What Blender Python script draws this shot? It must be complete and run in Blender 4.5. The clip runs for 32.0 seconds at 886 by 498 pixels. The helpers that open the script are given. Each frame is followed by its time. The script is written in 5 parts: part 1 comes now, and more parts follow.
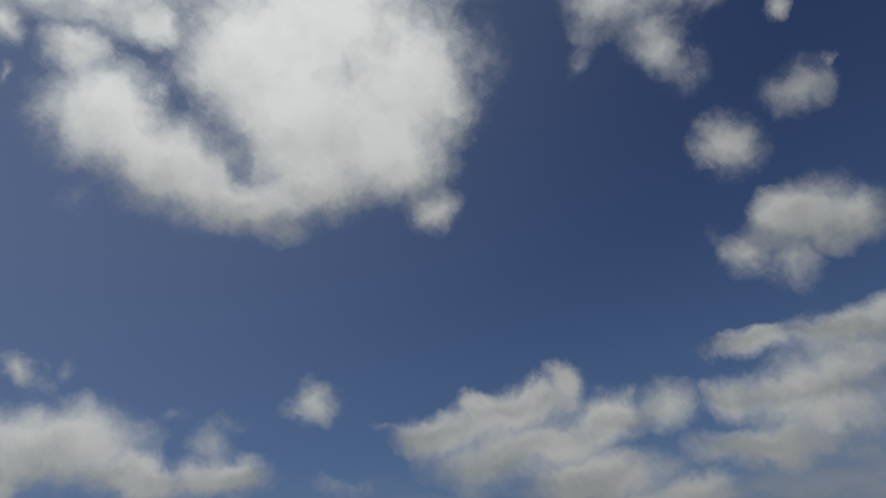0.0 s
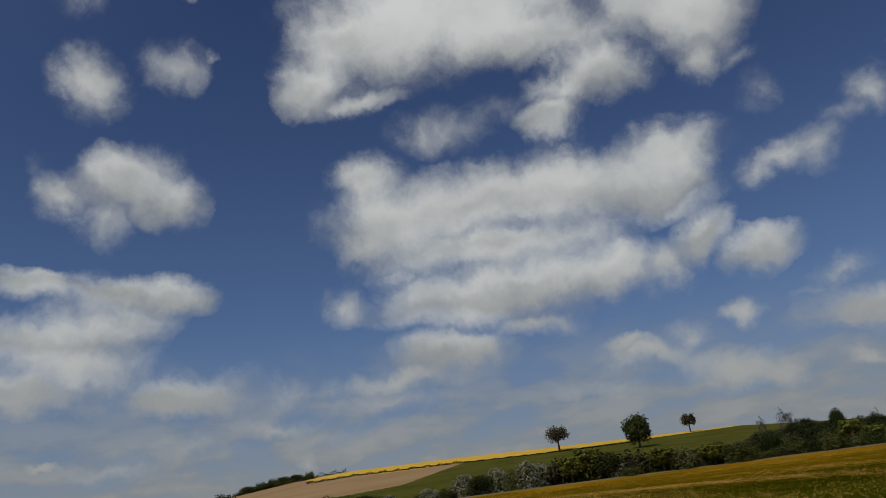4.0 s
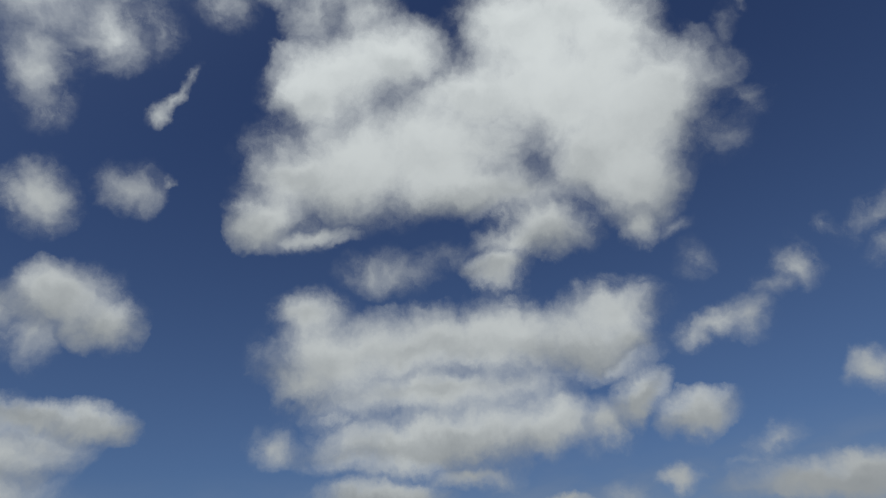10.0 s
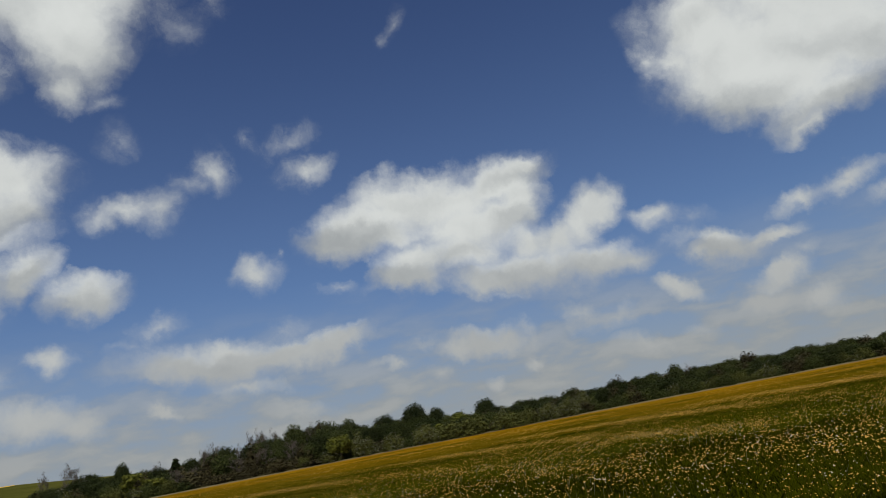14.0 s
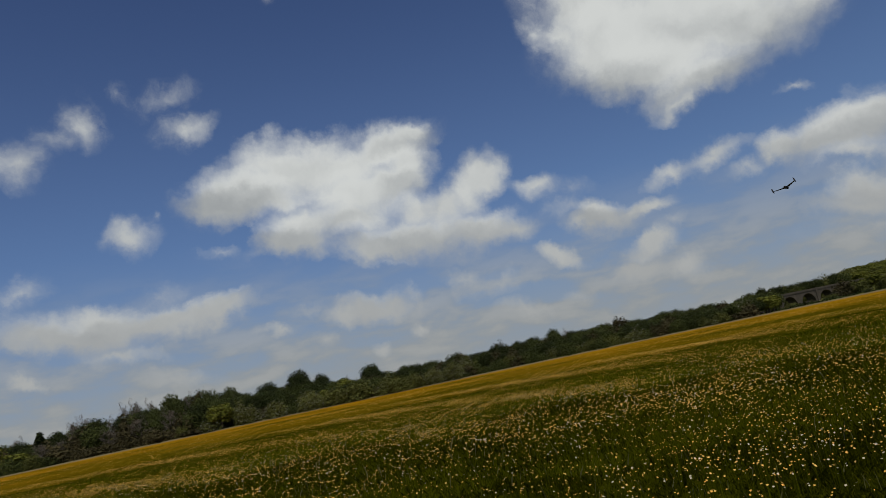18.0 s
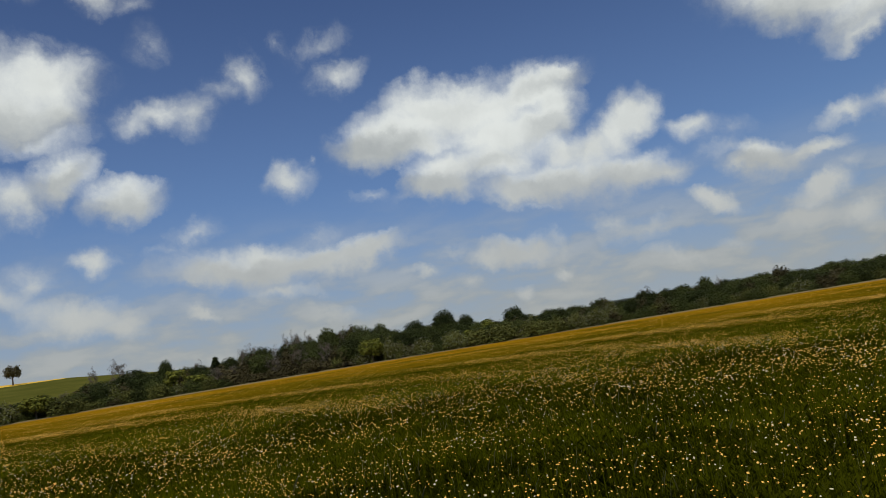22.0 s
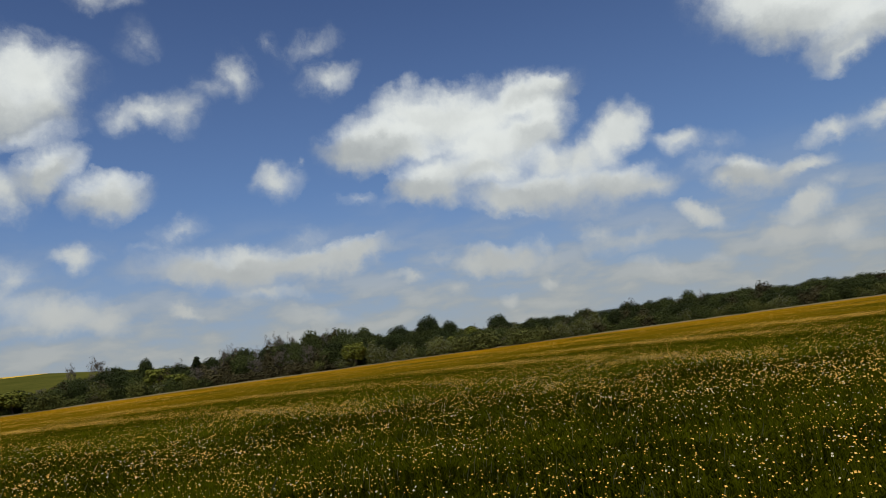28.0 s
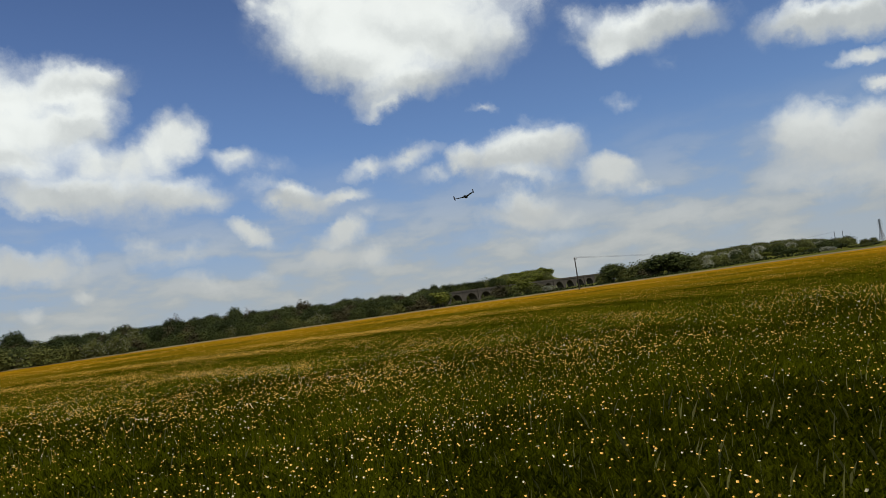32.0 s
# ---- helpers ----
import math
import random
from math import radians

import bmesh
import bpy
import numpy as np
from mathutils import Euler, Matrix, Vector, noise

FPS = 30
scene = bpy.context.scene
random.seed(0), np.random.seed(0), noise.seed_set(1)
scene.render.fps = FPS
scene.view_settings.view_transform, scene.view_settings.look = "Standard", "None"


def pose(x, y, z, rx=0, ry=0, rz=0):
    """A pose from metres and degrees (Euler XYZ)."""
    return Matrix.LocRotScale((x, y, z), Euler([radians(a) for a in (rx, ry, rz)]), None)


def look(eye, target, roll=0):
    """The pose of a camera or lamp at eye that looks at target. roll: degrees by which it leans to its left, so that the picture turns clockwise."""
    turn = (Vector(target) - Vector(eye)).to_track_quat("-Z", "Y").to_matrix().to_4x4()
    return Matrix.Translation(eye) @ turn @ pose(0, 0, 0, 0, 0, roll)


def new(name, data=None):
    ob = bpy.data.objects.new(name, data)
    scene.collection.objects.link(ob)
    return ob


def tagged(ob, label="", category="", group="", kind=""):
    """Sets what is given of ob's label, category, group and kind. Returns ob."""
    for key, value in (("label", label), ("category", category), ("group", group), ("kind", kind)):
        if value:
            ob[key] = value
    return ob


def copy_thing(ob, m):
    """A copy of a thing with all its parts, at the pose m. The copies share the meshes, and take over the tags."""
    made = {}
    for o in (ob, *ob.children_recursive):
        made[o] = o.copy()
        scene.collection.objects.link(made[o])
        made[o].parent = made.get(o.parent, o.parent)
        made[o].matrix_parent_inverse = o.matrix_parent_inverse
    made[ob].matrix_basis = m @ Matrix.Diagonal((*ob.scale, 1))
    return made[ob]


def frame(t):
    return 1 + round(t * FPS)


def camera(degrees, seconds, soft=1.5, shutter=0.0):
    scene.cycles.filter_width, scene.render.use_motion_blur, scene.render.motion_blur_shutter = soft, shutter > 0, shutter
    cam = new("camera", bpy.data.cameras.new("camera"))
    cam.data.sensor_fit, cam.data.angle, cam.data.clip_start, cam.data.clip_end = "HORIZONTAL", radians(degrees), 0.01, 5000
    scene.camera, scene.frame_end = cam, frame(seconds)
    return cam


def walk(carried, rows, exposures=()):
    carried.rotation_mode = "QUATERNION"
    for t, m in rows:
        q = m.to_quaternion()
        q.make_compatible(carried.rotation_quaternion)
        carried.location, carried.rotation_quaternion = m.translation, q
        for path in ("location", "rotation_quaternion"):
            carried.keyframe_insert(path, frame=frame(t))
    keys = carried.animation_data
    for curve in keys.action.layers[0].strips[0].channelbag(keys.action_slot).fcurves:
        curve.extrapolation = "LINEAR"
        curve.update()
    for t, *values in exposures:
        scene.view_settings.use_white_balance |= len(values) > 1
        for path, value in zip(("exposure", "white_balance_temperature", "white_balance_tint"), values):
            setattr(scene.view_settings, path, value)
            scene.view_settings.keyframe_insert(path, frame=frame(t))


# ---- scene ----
cam = camera(64.0, 32.0, soft=0.8)
PATH = [
    (0.0, pose(0, 0, 1.65, 119.64, 6.12, 107.85)),
    (0.5, pose(0, 0, 1.65, 116.42, 5.44, 99.09)),
    (1.0, pose(0, 0, 1.65, 114.61, 4.89, 90.52)),
    (1.5, pose(0, 0, 1.65, 110.87, 6.08, 84.63)),
    (2.0, pose(0, 0, 1.65, 108.21, 8.01, 77.94)),
    (2.5, pose(0, 0, 1.65, 105.92, 7.59, 70.83)),
    (3.0, pose(0, 0, 1.65, 105.91, 7.40, 64.76)),
    (3.5, pose(0, 0, 1.65, 106.34, 7.30, 57.81)),
    (4.0, pose(0, 0, 1.65, 109.15, 7.00, 51.33)),
    (4.5, pose(0, 0, 1.65, 114.26, 7.13, 48.71)),
    (6.5, pose(0, 0, 1.65, 123.70, 5.37, 49.39)),
    (7.0, pose(0, 0, 1.65, 125.83, 4.41, 49.79)),
    (7.5, pose(0, 0, 1.65, 127.63, 4.01, 50.03)),
    (8.0, pose(0, 0, 1.65, 128.78, 3.05, 51.63)),
    (8.5, pose(0, 0, 1.65, 129.09, 2.40, 52.94)),
    (9.0, pose(0, 0, 1.65, 128.01, 2.73, 53.60)),
    (9.5, pose(0, 0, 1.65, 125.08, 3.53, 51.08)),
    (10.0, pose(0, 0, 1.65, 120.11, 4.88, 45.51)),
    (10.5, pose(0, 0, 1.65, 116.11, 8.66, 37.06)),
    (11.0, pose(0, 0, 1.65, 112.65, 8.70, 28.71)),
    (11.5, pose(0, 0, 1.65, 110.60, 9.43, 23.07)),
    (12.0, pose(0, 0, 1.65, 107.98, 10.24, 19.41)),
    (12.5, pose(0, 0, 1.65, 104.15, 10.33, 14.35)),
    (13.0, pose(0, 0, 1.65, 102.37, 10.73, 8.16)),
    (13.5, pose(0, 0, 1.65, 102.99, 10.30, 2.97)),
    (14.0, pose(0, 0, 1.65, 104.77, 10.63, -0.97)),
    (14.5, pose(0, 0, 1.65, 106.58, 10.39, -3.03)),
    (15.0, pose(0, 0, 1.65, 106.64, 10.73, -4.88)),
    (15.5, pose(0, 0, 1.65, 105.66, 10.68, -6.62)),
    (17.5, pose(0, 0, 1.65, 101.30, 11.93, -10.49)),
    (18.0, pose(0, 0, 1.65, 100.28, 11.79, -10.18)),
    (18.5, pose(0, 0, 1.65, 99.21, 11.38, -8.84)),
    (19.0, pose(0, 0, 1.65, 98.53, 10.91, -7.12)),
    (19.5, pose(0, 0, 1.65, 97.62, 10.02, -5.41)),
    (20.0, pose(0, 0, 1.65, 97.06, 10.24, -3.76)),
    (20.5, pose(0, 0, 1.65, 96.87, 10.01, -2.12)),
    (21.0, pose(0, 0, 1.65, 97.01, 9.89, -0.79)),
    (21.5, pose(0, 0, 1.65, 97.42, 9.65, 1.72)),
    (22.0, pose(0, 0, 1.65, 97.83, 9.34, 1.36)),
    (22.5, pose(0, 0, 1.65, 98.48, 9.26, 1.47)),
    (23.0, pose(0, 0, 1.65, 99.00, 8.84, 1.47)),
    (23.5, pose(0, 0, 1.65, 99.45, 8.82, 2.10)),
    (24.0, pose(0, 0, 1.65, 99.97, 9.10, 2.55)),
    (24.5, pose(0, 0, 1.65, 100.45, 9.55, 2.50)),
    (25.0, pose(0, 0, 1.65, 100.54, 9.29, 2.04)),
    (25.5, pose(0, 0, 1.65, 100.31, 8.17, 1.23)),
    (27.5, pose(0, 0, 1.65, 98.99, 7.59, 0.41)),
    (28.0, pose(0, 0, 1.65, 98.10, 7.79, 0.01)),
    (28.5, pose(0, 0, 1.65, 97.41, 7.60, -1.87)),
    (29.0, pose(0, 0, 1.65, 97.40, 8.08, -4.62)),
    (29.5, pose(0, 0, 1.65, 97.56, 8.48, -8.13)),
    (30.0, pose(0, 0, 1.65, 97.10, 8.47, -13.15)),
    (30.5, pose(0, 0, 1.65, 96.04, 8.54, -19.45)),
    (31.0, pose(0, 0, 1.65, 96.00, 7.38, -25.98)),
    (31.5, pose(0, 0, 1.65, 95.40, 7.87, -29.96)),
    (32.0, pose(0, 0, 1.65, 94.36, 8.06, -35.73)),
]
EXPOSURES = [(0.0, -1.0, 6500, 10), (1.0, -0.8, 6500, 10), (1.5, -0.82, 6500, 10), (3.0, -0.75, 6500, 10), (4.5, -0.72, 6450, 10), (6.5, -0.66, 6350, 6), (9.0, -0.66, 6150, 5),
             (10.5, -0.72, 6350, 10), (11.5, -0.76, 6500, 8), (13.0, -0.46, 6500, 10), (15.5, -0.3, 6500, 8), (18.0, -0.42, 6500, 10), (19.5, -0.33, 6500, 10),
             (21.5, -0.15, 6500, 8), (25.0, -0.2, 6450, 8), (28.0, -0.12, 6500, 8), (30.0, -0.08, 6500, 8), (32.0, 0.08, 6500, 8)]
walk(cam, PATH, EXPOSURES)

# ---- sky, clouds and sun ----
SUN_AZ, SUN_EL = 176.0, 53.0


def heading(az, el):
    """Unit vector for a bearing (clockwise from +y) and a height above the horizon, in degrees."""
    a, e = radians(az), radians(el)
    return Vector((math.sin(a) * math.cos(e), math.cos(a) * math.cos(e), math.sin(e)))


world = bpy.data.worlds.new("sky")
world.use_nodes = True
WN, WL = world.node_tree.nodes, world.node_tree.links
WN.clear()


def wnode(kind, **inputs):
    n = WN.new(kind)
    for key, value in inputs.items():
        sock = n.inputs[int(key[1:])] if key[0] == "i" and key[1:].isdigit() else n.inputs[key]
        if isinstance(value, bpy.types.NodeSocket):
            WL.new(value, sock)
        else:
            sock.default_value = value
    return n


def wmath(op, a, b=0.0, c=0.0, clamp=False):
    n = wnode("ShaderNodeMath", i0=a, i1=b, i2=c)
    n.operation, n.use_clamp = op, clamp
    return n.outputs[0]


def wvec(op, a, b=(0, 0, 0), scale=1.0):
    n = wnode("ShaderNodeVectorMath", i0=a, i1=b)
    n.operation = op
    n.inputs[3].default_value = scale
    return n.outputs[0]


def wmix(fac, a, b, blend="MIX"):
    n = WN.new("ShaderNodeMix")
    n.data_type, n.blend_type = "RGBA", blend
    for sock, value in ((n.inputs[0], fac), (n.inputs[6], a), (n.inputs[7], b)):
        if isinstance(value, bpy.types.NodeSocket):
            WL.new(value, sock)
        else:
            sock.default_value = value
    return n.outputs[2]


def wrange(value, lo, hi, a=0.0, b=1.0, smooth=True):
    n = wnode("ShaderNodeMapRange", Value=value)
    n.interpolation_type = "SMOOTHSTEP" if smooth else "LINEAR"
    for key, x in (("From Min", lo), ("From Max", hi), ("To Min", a), ("To Max", b)):
        n.inputs[key].default_value = x
    return n.outputs[0]


ray = WN.new("ShaderNodeTexCoord").outputs["Generated"]
sky = WN.new("ShaderNodeTexSky")
sky.sky_type, sky.sun_disc = "NISHITA", False
sky.sun_elevation, sky.sun_rotation = radians(SUN_EL), radians(SUN_AZ)
sky.altitude, sky.air_density, sky.dust_density, sky.ozone_density = 1500.0, 1.0, 0.25, 2.0

billow = wnode("ShaderNodeTexNoise", Vector=ray, Scale=7.0, Detail=7.0, Roughness=0.57)
billow_shift = wvec("SCALE", wvec("SUBTRACT", billow.outputs["Color"], (0.5, 0.5, 0.5)), scale=0.06)
curl = wnode("ShaderNodeTexNoise", Vector=ray, Scale=20.0, Detail=6.0, Roughness=0.6)
billow_shift = wvec("ADD", billow_shift, wvec("SCALE", wvec("SUBTRACT", curl.outputs["Color"], (0.5, 0.5, 0.5)), scale=0.045))
bent = wvec("ADD", ray, billow_shift)
below = wvec("ADD", bent, (0.0, 0.0, -0.032))
fringe = wnode("ShaderNodeTexNoise", Vector=wvec("ADD", ray, billow_shift), Scale=15.0, Detail=8.0, Roughness=0.6).outputs["Fac"]
SUMS = {"small": None, "large": None, "under": None}


def cloud(az, el, w, h, tilt, strength):
    """One puff of cloud: bearing, height, half width and half height in degrees, its tilt, and how thick it is."""
    c = heading(az, el)
    east = Vector((math.cos(radians(az)), -math.sin(radians(az)), 0))
    up = east.cross(c)
    up = up if up.z > 0 else -up
    t = radians(tilt)
    ax, az_ = east * math.cos(t) + up * math.sin(t), up * math.cos(t) - east * math.sin(t)
    ay = az_.cross(ax)
    turn = Matrix((ax, ay, az_)).transposed().to_euler()
    big = w > 1.9 and strength > 0.94
    for at, kept in ((bent, "large" if big else "small"), (below, "under")):
        if kept == "under" and not big:
            continue
        n = WN.new("ShaderNodeMapping")
        n.vector_type = "TEXTURE"
        WL.new(at, n.inputs[0])
        n.inputs["Location"].default_value, n.inputs["Rotation"].default_value = c, turn
        n.inputs["Scale"].default_value = (radians(w) * 1.6, 1.2, radians(h) * 1.6)
        g = wnode("ShaderNodeTexGradient", Vector=n.outputs[0])
        g.gradient_type = "SPHERICAL"
        fourth = wmath("POWER", g.outputs["Fac"], 4.0)
        SUMS[kept] = wmath("MULTIPLY_ADD", fourth, strength ** 7, 0.0 if SUMS[kept] is None else SUMS[kept])


cloud(-138.0, 43.0, 2.3, 1.9, 17, 1.00)
cloud(-135.1, 38.5, 3.9, 3.6, 13, 1.00)
cloud(-129.3, 35.8, 4.9, 3.0, -14, 1.00)
cloud(-122.7, 44.4, 4.3, 4.3, 6, 1.00)
cloud(-115.5, 47.2, 6.4, 4.7, 1, 1.00)
cloud(-115.2, 40.0, 7.2, 5.2, -0, 1.00)
cloud(-106.5, 43.6, 5.1, 4.9, -5, 1.00)
cloud(-122.7, 33.7, 4.4, 2.0, -12, 1.00)
cloud(-115.9, 34.9, 4.2, 2.2, -0, 1.00)
cloud(-108.6, 36.7, 3.8, 2.9, -4, 1.00)
cloud(-104.9, 32.7, 1.9, 1.7, -7, 0.85)
cloud(-102.5, 40.7, 2.0, 2.6, -8, 0.85)
cloud(-97.9, 43.6, 2.0, 2.6, -11, 0.50)
cloud(-131.3, 45.9, 1.7, 1.4, 13, 1.00)
cloud(-111.2, 52.0, 9.2, 3.5, -1, 1.00)
cloud(-136.8, 33.1, 1.1, 2.0, -11, 0.45)
cloud(-144.5, 43.6, 1.5, 1.4, 23, 0.90)
cloud(-143.4, 39.9, 0.4, 0.7, 20, 0.60)
cloud(-134.7, 46.9, 3.3, 1.1, 16, 0.55)
cloud(-116.3, 18.2, 1.5, 1.3, 27, 0.78)
cloud(-117.7, 17.5, 1.2, 0.6, -3, 0.60)
cloud(-138.1, 20.0, 1.7, 0.9, -32, 0.85)
cloud(-135.4, 20.3, 0.5, 0.9, 4, 0.45)
cloud(-130.9, 13.6, 2.5, 1.4, 5, 1.00)
cloud(-128.7, 12.6, 2.2, 1.2, -2, 1.00)
cloud(-125.2, 12.9, 2.7, 1.3, -2, 0.90)
cloud(-122.7, 12.8, 2.4, 1.4, -3, 1.00)
cloud(-124.3, 15.4, 1.5, 1.6, -2, 0.65)
cloud(-123.3, 16.9, 1.7, 0.5, -11, 0.45)
cloud(-135.8, 13.8, 1.1, 0.8, 0, 0.60)
cloud(-137.8, 13.1, 1.0, 1.4, 1, 0.95)
cloud(-136.7, 15.0, 0.7, 0.4, 1, 0.50)
cloud(-127.1, 17.5, 1.0, 0.5, -0, 0.45)
cloud(-100.7, 15.7, 4.9, 1.8, 4, 1.00)
cloud(-97.6, 16.6, 2.1, 1.1, -9, 1.00)
cloud(-102.9, 16.9, 1.6, 0.9, -7, 1.00)
cloud(-107.1, 15.0, 2.7, 1.4, 4, 1.00)
cloud(-92.9, 14.1, 3.0, 1.5, 0, 1.00)
cloud(-99.4, 12.8, 6.1, 1.9, 4, 1.00)
cloud(-95.0, 10.3, 4.8, 1.2, -4, 1.00)
cloud(-96.1, 9.4, 3.6, 1.0, -0, 1.00)
cloud(-110.9, 15.7, 1.1, 0.4, -5, 0.50)
cloud(-105.7, 13.0, 2.6, 1.6, -6, 0.60)
cloud(-102.8, 11.1, 3.0, 1.2, -7, 0.65)
cloud(-113.8, 11.6, 2.6, 0.7, -5, 0.50)
cloud(-93.3, 14.5, 2.8, 1.7, -0, 1.00)
cloud(-95.7, 17.6, 1.1, 1.3, 2, 1.00)
cloud(-94.4, 10.4, 2.4, 1.4, -3, 1.00)
cloud(-88.3, 14.2, 1.8, 1.7, -2, 0.95)
cloud(-89.2, 7.4, 4.0, 1.3, -0, 1.00)
cloud(-91.2, 6.3, 2.7, 0.7, -5, 0.95)
cloud(-88.3, 8.5, 2.8, 0.8, -4, 0.90)
cloud(-95.0, 5.3, 2.0, 0.6, -5, 0.80)
cloud(-80.6, 17.3, 2.7, 1.0, -3, 0.95)
cloud(-74.5, 17.2, 3.9, 1.2, -1, 0.95)
cloud(-70.7, 16.7, 2.1, 1.4, -5, 1.00)
cloud(-83.5, 13.8, 1.9, 1.2, -3, 0.95)
cloud(-79.2, 13.6, 5.1, 1.7, -4, 0.95)
cloud(-76.1, 14.5, 3.5, 2.1, -4, 0.90)
cloud(-81.5, 10.3, 4.8, 1.2, -5, 1.00)
cloud(-77.6, 11.7, 4.3, 1.8, -5, 0.85)
cloud(-70.2, 9.1, 3.7, 1.2, -3, 1.00)
cloud(-73.3, 15.1, 2.4, 2.0, -5, 0.75)
cloud(-63.3, 9.0, 2.3, 1.3, -8, 0.60)
cloud(-63.1, 6.7, 2.7, 0.7, -8, 0.80)
cloud(-79.2, 5.1, 1.1, 0.3, -6, 0.95)
cloud(-75.9, 4.3, 4.3, 0.6, -5, 0.65)
cloud(-70.1, 5.3, 4.9, 0.9, -2, 0.55)
cloud(-56.6, 4.9, 5.3, 1.0, -0, 0.55)
cloud(-61.5, 3.9, 0.7, 0.5, -8, 0.85)
cloud(-54.3, 5.5, 3.3, 0.7, -1, 0.50)
cloud(-57.4, 15.2, 1.6, 1.5, -9, 0.75)
cloud(-49.5, 10.6, 4.2, 1.5, -6, 1.00)
cloud(-47.4, 11.1, 2.2, 1.1, -11, 1.00)
cloud(-53.2, 9.1, 5.5, 1.0, -1, 0.85)
cloud(-54.6, 7.3, 5.3, 1.0, -3, 0.65)
cloud(-42.2, 15.1, 9.1, 2.2, 1, 1.00)
cloud(-47.9, 15.0, 4.9, 1.9, -4, 1.00)
cloud(-35.1, 15.2, 3.8, 2.0, 1, 1.00)
cloud(-30.9, 14.8, 1.3, 1.4, 5, 0.95)
cloud(-42.0, 12.0, 3.0, 0.9, -4, 0.80)
cloud(-68.2, 10.5, 3.6, 0.8, -7, 0.50)
cloud(-81.8, 47.1, 3.5, 3.5, 22, 0.85)
cloud(-74.8, 50.4, 4.7, 2.8, 17, 0.82)
cloud(-80.1, 51.5, 5.6, 2.1, 22, 0.88)
cloud(-79.7, 40.5, 1.8, 2.8, 17, 0.78)
cloud(-75.3, 44.2, 2.3, 2.3, 15, 0.78)
cloud(-67.5, 52.2, 4.1, 2.4, 11, 0.78)
cloud(-64.2, 48.3, 1.9, 1.5, 8, 0.60)
cloud(-60.0, 52.0, 3.0, 2.2, 5, 0.70)
cloud(-70.7, 45.4, 1.4, 1.9, 12, 0.60)
cloud(-87.8, 42.0, 1.6, 0.9, 41, 0.45)
cloud(-57.2, 54.2, 2.3, 1.5, 3, 0.72)
cloud(-68.4, 40.8, 1.6, 0.5, 59, 0.70)
cloud(-69.6, 39.5, 0.9, 0.6, 50, 0.72)
cloud(-67.3, 42.4, 0.9, 0.4, 73, 0.60)
cloud(-52.3, 51.9, 2.3, 1.9, -1, 0.90)
cloud(-49.1, 48.9, 2.4, 2.3, -3, 0.75)
cloud(-54.1, 49.0, 2.0, 2.4, 0, 0.65)
cloud(-33.3, 52.9, 3.0, 1.0, -25, 0.65)
cloud(-29.7, 51.2, 1.5, 0.9, -19, 0.50)
cloud(-52.1, 43.7, 4.3, 2.8, 13, 1.00)
cloud(-46.8, 45.5, 3.8, 2.7, -5, 1.00)
cloud(-54.9, 42.0, 2.8, 2.0, 0, 1.00)
cloud(-56.9, 36.3, 3.4, 2.0, 16, 1.00)
cloud(-59.0, 32.7, 2.1, 1.9, 1, 1.00)
cloud(-51.3, 36.9, 6.1, 3.9, -3, 1.00)
cloud(-42.4, 38.3, 7.7, 4.5, -8, 1.00)
cloud(-38.7, 41.8, 4.0, 2.5, -11, 1.00)
cloud(-32.1, 46.1, 4.1, 3.2, -16, 1.00)
cloud(-25.4, 46.1, 3.4, 2.9, -21, 1.00)
cloud(-21.7, 43.4, 2.9, 2.9, -23, 1.00)
cloud(-29.2, 41.4, 6.5, 3.9, -17, 1.00)
cloud(-22.6, 37.8, 4.6, 4.3, -21, 1.00)
cloud(-18.8, 38.8, 3.0, 3.1, -24, 0.95)
cloud(-23.7, 32.6, 2.8, 2.9, -19, 1.00)
cloud(-26.2, 35.6, 4.4, 3.3, -18, 1.00)
cloud(-38.7, 34.2, 6.5, 1.9, -5, 1.00)
cloud(-33.1, 30.5, 3.4, 2.0, -12, 1.00)
cloud(-54.2, 31.2, 2.9, 1.0, 11, 0.85)
cloud(-15.2, 38.2, 2.0, 2.0, -27, 0.68)
cloud(-13.0, 35.7, 1.5, 1.4, -27, 0.60)
cloud(-15.6, 33.5, 1.5, 1.5, -24, 0.55)
cloud(-24.6, 29.5, 1.2, 1.5, -17, 0.80)
cloud(-10.4, 42.7, 1.2, 0.4, -89, 0.55)
cloud(-12.1, 41.2, 0.7, 1.4, -30, 0.40)
cloud(-46.6, 28.2, 2.8, 1.4, -5, 0.62)
cloud(-49.7, 27.9, 2.1, 1.3, -4, 0.58)
cloud(-37.9, 27.8, 2.2, 1.4, -10, 1.00)
cloud(-36.0, 29.6, 2.9, 1.3, -11, 0.95)
cloud(-42.8, 29.4, 2.0, 1.0, -7, 0.50)
cloud(-54.8, 24.7, 2.4, 1.7, -2, 1.00)
cloud(-53.0, 21.4, 4.6, 2.6, -3, 1.00)
cloud(-45.7, 22.4, 7.1, 2.5, 2, 1.00)
cloud(-37.6, 22.3, 5.6, 2.6, -9, 1.00)
cloud(-28.8, 23.4, 3.4, 1.9, -1, 1.00)
cloud(-31.7, 21.3, 4.4, 2.3, -11, 1.00)
cloud(-44.8, 18.5, 8.5, 1.7, -0, 1.00)
cloud(-55.8, 19.6, 2.6, 1.5, -2, 0.90)
cloud(-28.3, 21.3, 2.2, 1.5, -12, 0.95)
cloud(-59.5, 22.0, 0.9, 1.2, -0, 0.45)
cloud(-77.7, 32.4, 1.8, 2.1, 12, 0.92)
